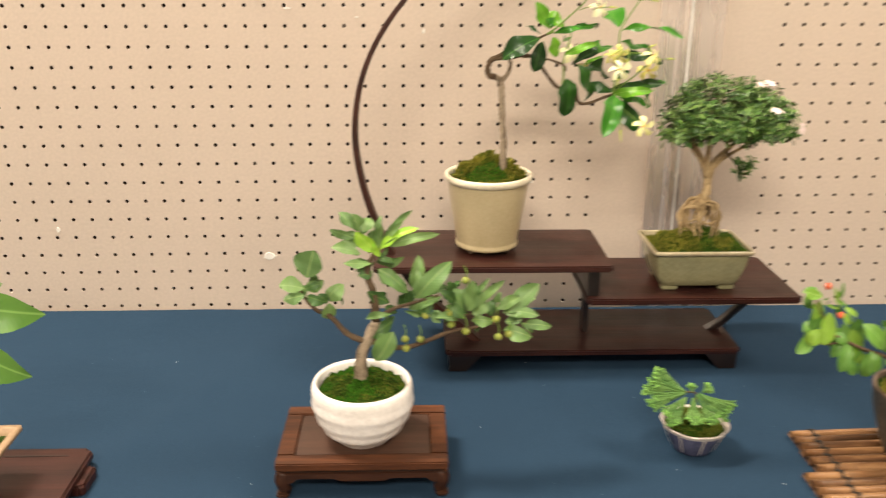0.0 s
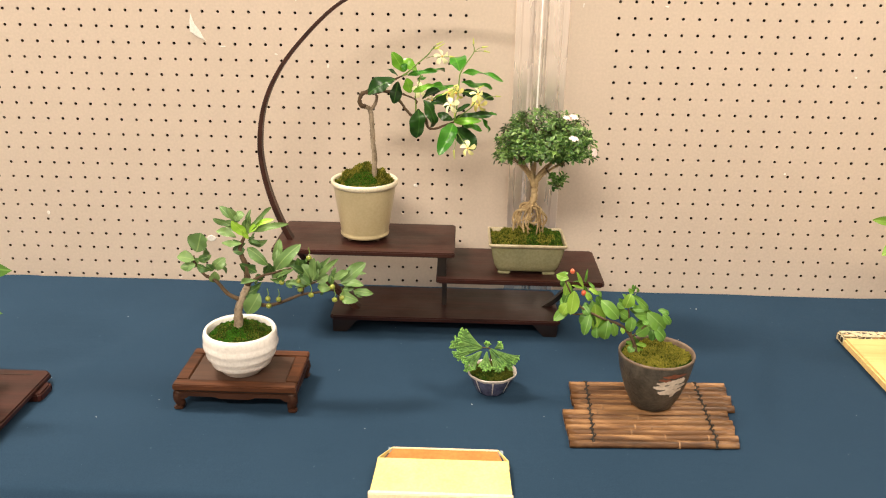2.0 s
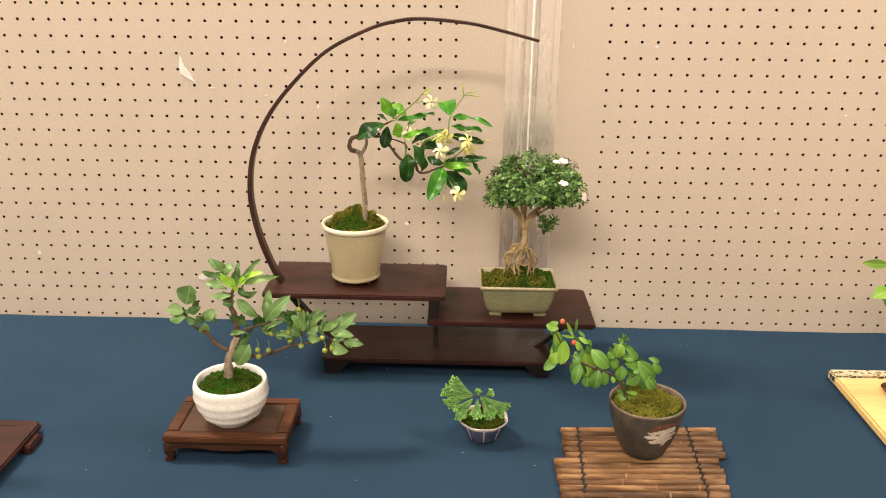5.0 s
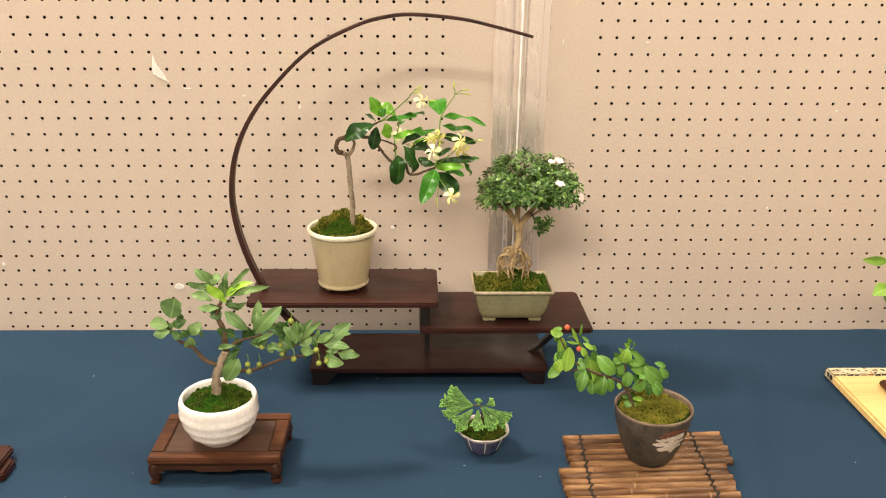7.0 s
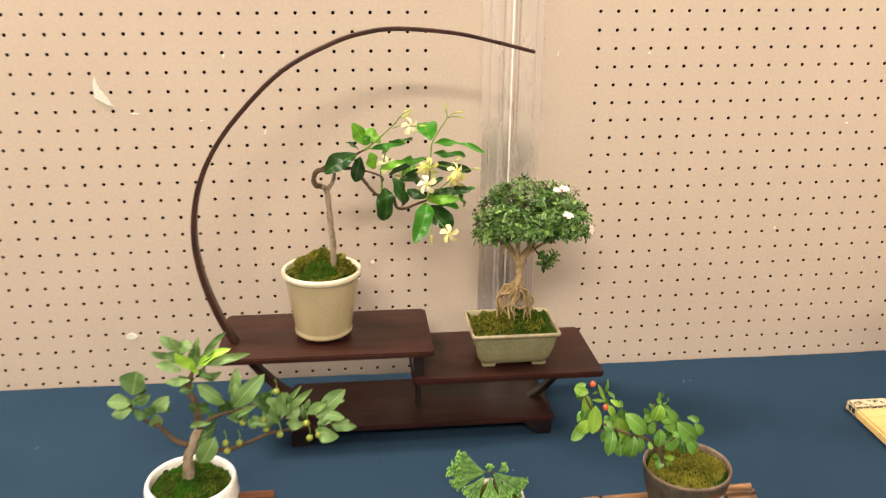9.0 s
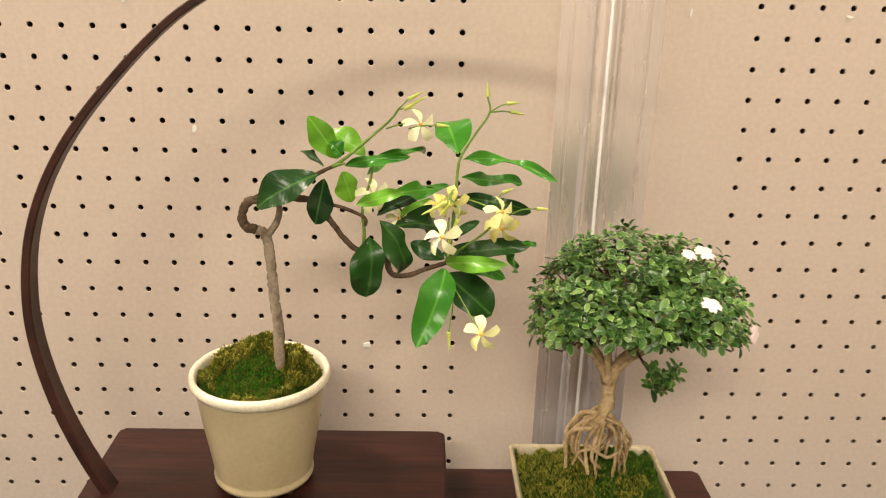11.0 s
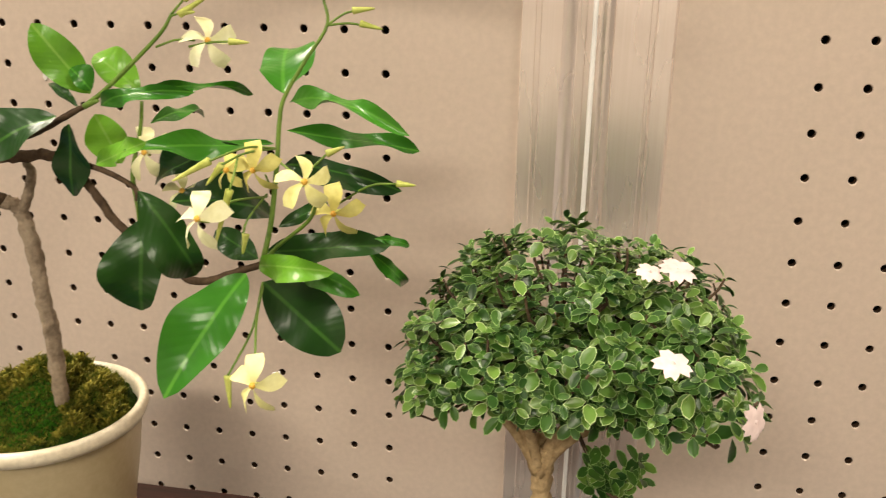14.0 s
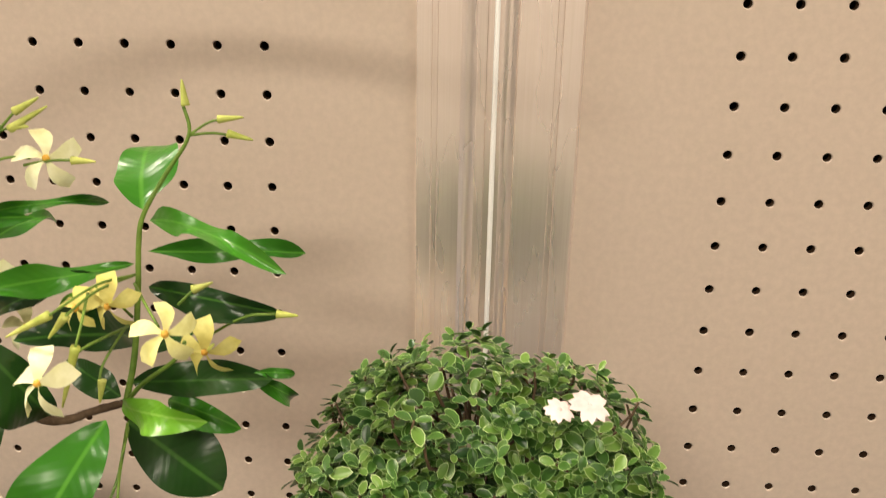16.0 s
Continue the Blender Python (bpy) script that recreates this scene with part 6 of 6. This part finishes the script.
# ---- little indigo pot with a fan fern ----
def indigo_pot():
    cx, cy, z0 = 0.2785, -0.362, TABLE + 0.0008
    fern = thing("fern_in_indigo_pot", (cx, cy, z0), "tiny fan-leaved fern in a lobed indigo glazed pot", "potted fern")
    lobes = lambda a, r, z: r * (1 + 0.035 * abs(math.sin(4 * a)) - 0.012)
    profile = [(0.0, z0), (0.019, z0), (0.0205, z0 + 0.0015), (0.0225, z0 + 0.006), (0.0275, z0 + 0.017), (0.0305, z0 + 0.0245)]
    rim = [(0.0305, z0 + 0.0245), (0.0325, z0 + 0.0275), (0.0330, z0 + 0.0290), (0.0318, z0 + 0.0296), (0.0300, z0 + 0.0280), (0.0290, z0 + 0.022)]
    body = part("pot", mesh_of("pot", *lathe_data(cx, cy, profile, 64, lobes), INDIGO), fern, "lobed indigo glazed pot")
    part("rim", mesh_of("rim", *lathe_data(cx, cy, rim, 64, lobes), INDIGO_RIM), body, "worn pale rim")
    for k in range(8):
        a = math.pi * k / 4 + 0.02
        pts = [(cx + (r * 0.992) * math.cos(a), cy + (r * 0.992) * math.sin(a), z) for r, z in ((0.0203, z0 + 0.003), (0.0250, z0 + 0.013), (0.0302, z0 + 0.0250))]
        part("lobe_seam", tube(pts, 0.0009, 0.0013, INDIGO_RIM, 6, 4), body, "pale worn seam")

    def level(x, y):
        d = math.hypot(x - cx, y - cy) / 0.029
        return z0 + 0.0235 + 0.0135 * (1 - d * d) + cushions(x, y, 190, 0.0020) + cushions(x, y, 480, 0.0008)
    moss_bed(fern, disc_map(cx, cy, 0.0290), level, 3600, ((MOSS_GREEN, 0.35, "green"), (MOSS_OLIVE, 0.6, "olive")), 0.0022, 0.0005, 4)
    part("soil", mesh_of("soil", *lathe_data(cx, cy, [(0.0, z0 + 0.024), (0.0295, z0 + 0.0235)], 32), SOIL), fern)

    def frond(base, a0, a1, reach, count, seed, facing, lean=0.0):
        """A flat fan of forked ribs between two angles (degrees, 0 to the right, 90 up); each rib ends in small bright knobs."""
        rng = random.Random(seed)
        stalks, tips = [], []
        n = Vector(facing).normalized()
        right = (Vector((1, 0, 0)) - n * n.x).normalized()
        up = n.cross(right)
        b = Vector(base)

        def spot(angle, r):
            a = radians(angle)
            return b + (right * math.cos(a) + up * math.sin(a)) * r + n * (lean * r * r / reach + rng.uniform(-0.0012, 0.0012))
        for i in range(count):
            a = a0 + (a1 - a0) * (i + 0.5) / count
            r = reach * rng.uniform(0.82, 1.05)
            mid, width = spot(a, r * 0.52), (a1 - a0) / count
            stalks.append(tube_data([b, spot(a + rng.uniform(-4, 4), r * 0.28), mid], 0.0010, 0.0010, 5, 2))
            for s in (-0.42, 0.42):
                fork = spot(a + s * width, r * rng.uniform(0.74, 0.82))
                stalks.append(tube_data([mid, (mid + fork) / 2, fork], 0.0010, 0.0010, 5, 2))
                for q in (-0.3, 0.05, 0.36):
                    end = spot(a + (s + q) * width, r * rng.uniform(0.90, 1.06))
                    stalks.append(tube_data([fork, (fork + end) / 2, end], 0.0011, 0.0011, 5, 2))
                    for _ in range(2):
                        tips.append(ball_data(end + Vector((rng.uniform(-0.0009, 0.0009), rng.uniform(-0.0009, 0.0009), rng.uniform(-0.0009, 0.0009))), rng.uniform(0.0008, 0.0012), 1, 6, 4))
        f = part("frond", mesh_of("frond", *joined(stalks), FERN), fern, "flat forked green frond")
        part("frond_tip", mesh_of("frond_tip", *joined(tips), FERN_TIP), f, "pale knobbed frond tips", kind="stuff")
    part("stem", tube([(0.274, -0.362, 0.719), (0.276, -0.364, 0.738), (0.274, -0.366, 0.750), (0.263, -0.368, 0.752)], 0.0013, 0.0008, BARK_DARK, 8, 4), fern)
    face = (0.05, -0.80, 0.6)
    frond((0.264, -0.368, 0.752), 134, 172, 0.037, 7, 1, face)
    frond((0.263, -0.369, 0.751), 168, 206, 0.037, 7, 2, face, -0.1)
    frond((0.263, -0.373, 0.749), 204, 250, 0.032, 6, 3, face, 0.1)
    frond((0.270, -0.374, 0.749), 244, 286, 0.024, 5, 4, face, 0.1)
    frond((0.274, -0.370, 0.750), -78, -42, 0.030, 5, 5, face, 0.1)
    frond((0.276, -0.369, 0.751), -46, -14, 0.037, 6, 6, face, -0.1)
    frond((0.281, -0.366, 0.750), 4, 60, 0.011, 4, 7, face)
    frond((0.270, -0.367, 0.751), 50, 110, 0.008, 4, 8, face)


# ---- the folded card at the table's edge ----
def folded_card():
    c = thing("folded_card", (0.218, -0.56, TABLE), "folded yellow card with an orange brown inner flap", "card")
    t = TABLE + 0.0022
    def sheet(name, pts, mat, label=""):
        k = len(pts)
        verts = [Vector(p) for p in pts]
        nrm = (verts[1] - verts[0]).cross(verts[2] - verts[0]).normalized()
        verts += [v - nrm * 0.0009 for v in verts]
        faces = [tuple(range(k)), tuple(range(2 * k - 1, k - 1, -1))] + [(i, i + k, (i + 1) % k + k, (i + 1) % k) for i in range(k)]
        part(name, mesh_of(name, verts, faces, mat, False), c, label)
    sheet("back_flap", [(0.1435, -0.552, t), (0.2925, -0.552, t), (0.2810, -0.514, t + 0.001), (0.1590, -0.514, t + 0.001)], CARD_INNER, "orange brown inner flap")
    sheet("face", [(0.1400, -0.604, t + 0.004), (0.2945, -0.604, t + 0.004), (0.2925, -0.548, t + 0.010), (0.1440, -0.548, t + 0.010)], CARD, "plain yellow card face")
    sheet("side_flap", [(0.1440, -0.547, t + 0.0095), (0.1425, -0.549, t), (0.1575, -0.513, t), (0.1582, -0.5125, t + 0.0015)], CARD, "")
    sheet("side_flap", [(0.2925, -0.547, t + 0.0095), (0.2815, -0.5125, t + 0.0015), (0.2825, -0.513, t), (0.2940, -0.549, t)], CARD, "")
    part("back_edge", slab(0.1580, 0.2818, -0.5150, -0.5125, t - 0.0005, t + 0.0022, CARD_EDGE, 0.0004), c)
    part("front_lip", slab(0.1385, 0.2955, -0.6105, -0.6040, t - 0.001, t + 0.0065, CARD_EDGE, 0.001), c, "pale wooden front lip")
    for x in (0.1525, 0.2795):
        part("tape", slab(x, x + 0.009, -0.522, -0.511, TABLE + 0.0016, TABLE + 0.0022, TAPE, 0), c, "strip of clear tape")


# ---- at the ends: the dark board with a tan pot, and the rush mat with its stand ----
def tray_and_tan_pot():
    s = thing("dark_wooden_board", (-0.42, -0.47, TABLE), "dark brown wooden display board with ledged feet", "display board")
    part("board", slab(-0.560, -0.310, -0.580, -0.376, TABLE + 0.009, TABLE + 0.018, ROSEWOOD, 0.002, 0.005), s)
    part("groove", slab(-0.545, -0.330, -0.3915, -0.3895, TABLE + 0.0172, TABLE + 0.0184, EBONY, 0), s)
    for y in (-0.412, -0.560):
        part("foot", slab(-0.555, -0.302, y - 0.020, y + 0.016, TABLE, TABLE + 0.0115, ROSEWOOD, 0.002, 0.003), s)
    cx, cy, z0 = -0.447, -0.478, TABLE + 0.018
    tree = thing("bonsai_in_tan_pot", (cx, cy, z0), "leafy bonsai in a square tan clay pot", "bonsai")
    body = part("pot", mesh_of("pot", *rings([(0.060, 0.042, 0.004, z0 + 0.001), (0.070, 0.050, 0.003, z0 + 0.016), (0.086, 0.062, 0.003, z0 + 0.040), (0.091, 0.066, 0.003, z0 + 0.043), (0.091, 0.066, 0.003, z0 + 0.047), (0.085, 0.060, 0.003, z0 + 0.047), (0.083, 0.058, 0.003, z0 + 0.036)], cx, cy), TANPOT), tree, "flared tan clay pot")
    def inside(u, v):
        return cx + 0.083 * u, cy + 0.058 * v
    def level(x, y):
        return z0 + 0.040 + 0.010 * (1 - ((x - cx) / 0.083) ** 2) * (1 - ((y - cy) / 0.058) ** 2) + 0.002 * noise.noise(Vector((x * 80, y * 80, 43)))
    moss_bed(tree, inside, level, 5000, ((MOSS_GREEN, 0.8, "green"), (MOSS_OLIVE, 0.2, "olive")), 0.0024, 0.0006, 4)
    part("trunk", tube([(cx - 0.01, cy, z0 + 0.045), (cx, cy, z0 + 0.08), (cx - 0.012, cy, z0 + 0.13), (cx + 0.005, cy, z0 + 0.18)], 0.007, 0.003, BARK_GREY, 10, 5, 0.25, 77), tree)
    for k, (x, z) in enumerate(((-0.362, 0.887), (-0.366, 0.835), (-0.36, 0.915))):
        part("branch", tube([(cx - 0.008, cy, z0 + 0.12 + 0.02 * k), ((cx + x) / 2, cy + 0.01, z - 0.008), (x, -0.455, z)], 0.0028, 0.0012, BARK_DARK, 8, 5, 0.2, k), tree)
    shapes = {1: [leaf_shape("leaf", CRAB_MID, 0.25, 0.45, 0.1, 0.3, 0.1, 0.9)], 2: [leaf_shape("leaf", QUI_MID, 0.25, 0.45, 0.06, 0.25, 0.1, 0.9)]}
    rows = [((-0.362, -0.455, 0.887), (-0.304, -0.452, 0.876), 0.026, 2), ((-0.366, -0.455, 0.850), (-0.320, -0.46, 0.822), 0.024, 2), ((-0.372, -0.45, 0.895), (-0.335, -0.452, 0.905), 0.028, 1), ((-0.375, -0.46, 0.90), (-0.40, -0.462, 0.93), 0.026, 1),
            ((-0.385, -0.455, 0.835), (-0.352, -0.47, 0.805), 0.024, 1), ((-0.40, -0.46, 0.90), (-0.43, -0.44, 0.93), 0.028, 1), ((-0.42, -0.47, 0.87), (-0.46, -0.48, 0.89), 0.028, 2), ((-0.44, -0.478, 0.88), (-0.45, -0.50, 0.92), 0.028, 1)]
    put_leaves(tree, rows, shapes, 0.25, 0.4)


def rush_mat():
    m = thing("rush_mat", (0.98, -0.30, TABLE), "golden woven rush mat edged with brocade ribbon", "mat")
    x0, x1, y0, y1 = 0.816, 1.20, -0.46, -0.172
    part("rush", slab(x0, x1, y0 + 0.026, y1 - 0.0245, TABLE + 0.0006, TABLE + 0.0150, TATAMI, 0.003), m)
    for a, b in ((y1 - 0.0245, y1), (y0, y0 + 0.026)):
        part("ribbon", slab(x0 - 0.0005, x1, a, b, TABLE + 0.0004, TABLE + 0.0162, BROCADE, 0.003), m, "dark brocade ribbon with hexagon pattern")
    s = thing("red_brown_stand", (0.97, -0.29, TABLE + 0.015), "flat red brown lacquered stand on the rush mat", "stand")
    part("board", slab(0.866, 1.08, -0.375, -0.229, TABLE + 0.019, TABLE + 0.026, WALNUT, 0.002, 0.004), s)
    for x in (0.88, 1.05):
        part("foot", slab(x, x + 0.015, -0.365, -0.239, TABLE + 0.015, TABLE + 0.0195, WALNUT, 0.001), s)
    cx, cy, z0 = 0.985, -0.30, TABLE + 0.026
    tree = thing("bonsai_in_round_pot", (cx, cy, z0), "yellow green leaved bonsai in a round clay pot", "bonsai")
    part("pot", mesh_of("pot", *lathe_data(cx, cy, [(0.0, z0), (0.03, z0), (0.036, z0 + 0.006), (0.046, z0 + 0.05), (0.05, z0 + 0.054), (0.047, z0 + 0.058), (0.043, z0 + 0.05)], 48), TANPOT), tree)
    moss_bed(tree, disc_map(cx, cy, 0.043), lambda x, y: z0 + 0.05 + 0.006 * (1 - ((x - cx) ** 2 + (y - cy) ** 2) / 0.0019), 1500, ((MOSS_GREEN, 1.0, "green"),), 0.003)
    part("trunk", tube([(cx, cy, z0 + 0.05), (cx - 0.01, cy, z0 + 0.10), (cx - 0.03, cy + 0.01, z0 + 0.14), (cx - 0.06, cy + 0.02, z0 + 0.165)], 0.006, 0.002, BARK_GREY, 10, 5, 0.2, 7), tree)
    for k, (x, y, z) in enumerate(((0.838, -0.25, 0.905), (0.842, -0.255, 0.868), (0.90, -0.27, 0.93))):
        part("branch", tube([(cx - 0.05, cy + 0.018, z0 + 0.155), ((cx - 0.05 + x) / 2, y, z - 0.004), (x, y, z)], 0.0022, 0.001, BARK_DARK, 8, 5, 0.2, k), tree)
    shapes = {1: [leaf_shape("leaf", QUI_MID, 0.25, 0.5, 0.06, 0.25, 0.1, 0.9)], 2: [leaf_shape("leaf", QUI_LIGHT, 0.25, 0.5, 0.06, 0.25, 0.1, 0.9)]}
    rng = random.Random(9)
    rows = [((0.832, -0.252, 0.905), (0.799, -0.25, 0.904), 0.011, 2), ((0.842, -0.255, 0.868), (0.815, -0.262, 0.860), 0.016, 2), ((0.836, -0.25, 0.909), (0.835, -0.255, 0.935), 0.016, 2), ((0.842, -0.25, 0.870), (0.836, -0.26, 0.888), 0.016, 2), ((0.842, -0.252, 0.870), (0.838, -0.27, 0.845), 0.018, 1)]
    for _ in range(26):
        b = Vector((rng.uniform(0.852, 0.97), -0.27 + rng.uniform(-0.03, 0.03), rng.uniform(0.86, 0.95)))
        rows.append((b, b + Vector((rng.uniform(-0.022, 0.022), rng.uniform(-0.02, 0.01), rng.uniform(-0.014, 0.022))), rng.uniform(0.014, 0.02), rng.choice((1, 2))))
    put_leaves(tree, rows, shapes, 0.25, 0.5)


# ---- torn scraps of paper stuck to the panels ----
def scrap(pts):
    verts = [(x, -0.0006, z) for x, z in pts]
    cx, cz = sum(p[0] for p in pts) / len(pts), sum(p[1] for p in pts) / len(pts)
    verts += [(cx + (x - cx) * 0.9, -0.0013, cz + (z - cz) * 0.9) for x, z in pts]
    k = len(pts)
    faces = [tuple(range(k, 2 * k))] + [(i, (i + 1) % k, (i + 1) % k + k, i + k) for i in range(k)]
    ob = new("paper_scrap", mesh_of("paper_scrap", verts, faces, PAPER, False))
    tagged(ob, "torn scrap of white paper stuck on the pegboard", "paper scrap", "paper scraps")


scrap([(-0.2040, 1.1400), (-0.1985, 1.1235), (-0.1905, 1.1125), (-0.1860, 1.1030), (-0.1815, 1.0975), (-0.1930, 1.1020), (-0.2065, 1.1110), (-0.2060, 1.1280)])
for sx, sz, w, h in ((0.1545, 0.8675, 0.0042, 0.0035), (-0.197, 0.764, 0.0085, 0.006), (0.0125, 1.0625, 0.002, 0.004), (-0.036, 1.164, 0.0022, 0.0025), (-0.476, 0.8025, 0.003, 0.0035), (0.414, 1.165, 0.0012, 0.004),
                     (0.765, 0.903, 0.0022, 0.0018), (0.543, 1.165, 0.003, 0.0012), (0.852, 1.063, 0.002, 0.0015), (-0.156, 1.0895, 0.006, 0.0014), (-0.071, 1.079, 0.0035, 0.001)):
    r = random.Random(int(sx * 1000))
    scrap([(sx + w * (0.7 + 0.5 * r.random()) * math.cos(2 * math.pi * k / 7), sz + h * (0.7 + 0.5 * r.random()) * math.sin(2 * math.pi * k / 7)) for k in range(7)])

def lint():
    """White specks of lint strewn on the cloth."""
    rng = random.Random(17)
    chunks = []
    for _ in range(28):
        x, y, a, n = rng.uniform(-0.35, 0.85), rng.uniform(-0.58, -0.03), rng.uniform(0, 3.14), rng.uniform(0.0003, 0.0012)
        p = Vector((x, y, TABLE + 0.0022))
        d = Vector((math.cos(a), math.sin(a), 0)) * n
        chunks.append(tube_data([p - d, p + Vector((0, 0, 0.0003)), p + d], 0.00018, 0.00014, 5, 2))
    tagged(new("lint", mesh_of("lint", *joined(chunks), PAPER)), "white specks of lint on the blue cloth", "lint", kind="stuff")


lint()
cream_pot()
celadon_pot()
carved_stand()
white_bowl()
bamboo_mat()
dark_pot()
indigo_pot()
folded_card()
tray_and_tan_pot()
rush_mat()
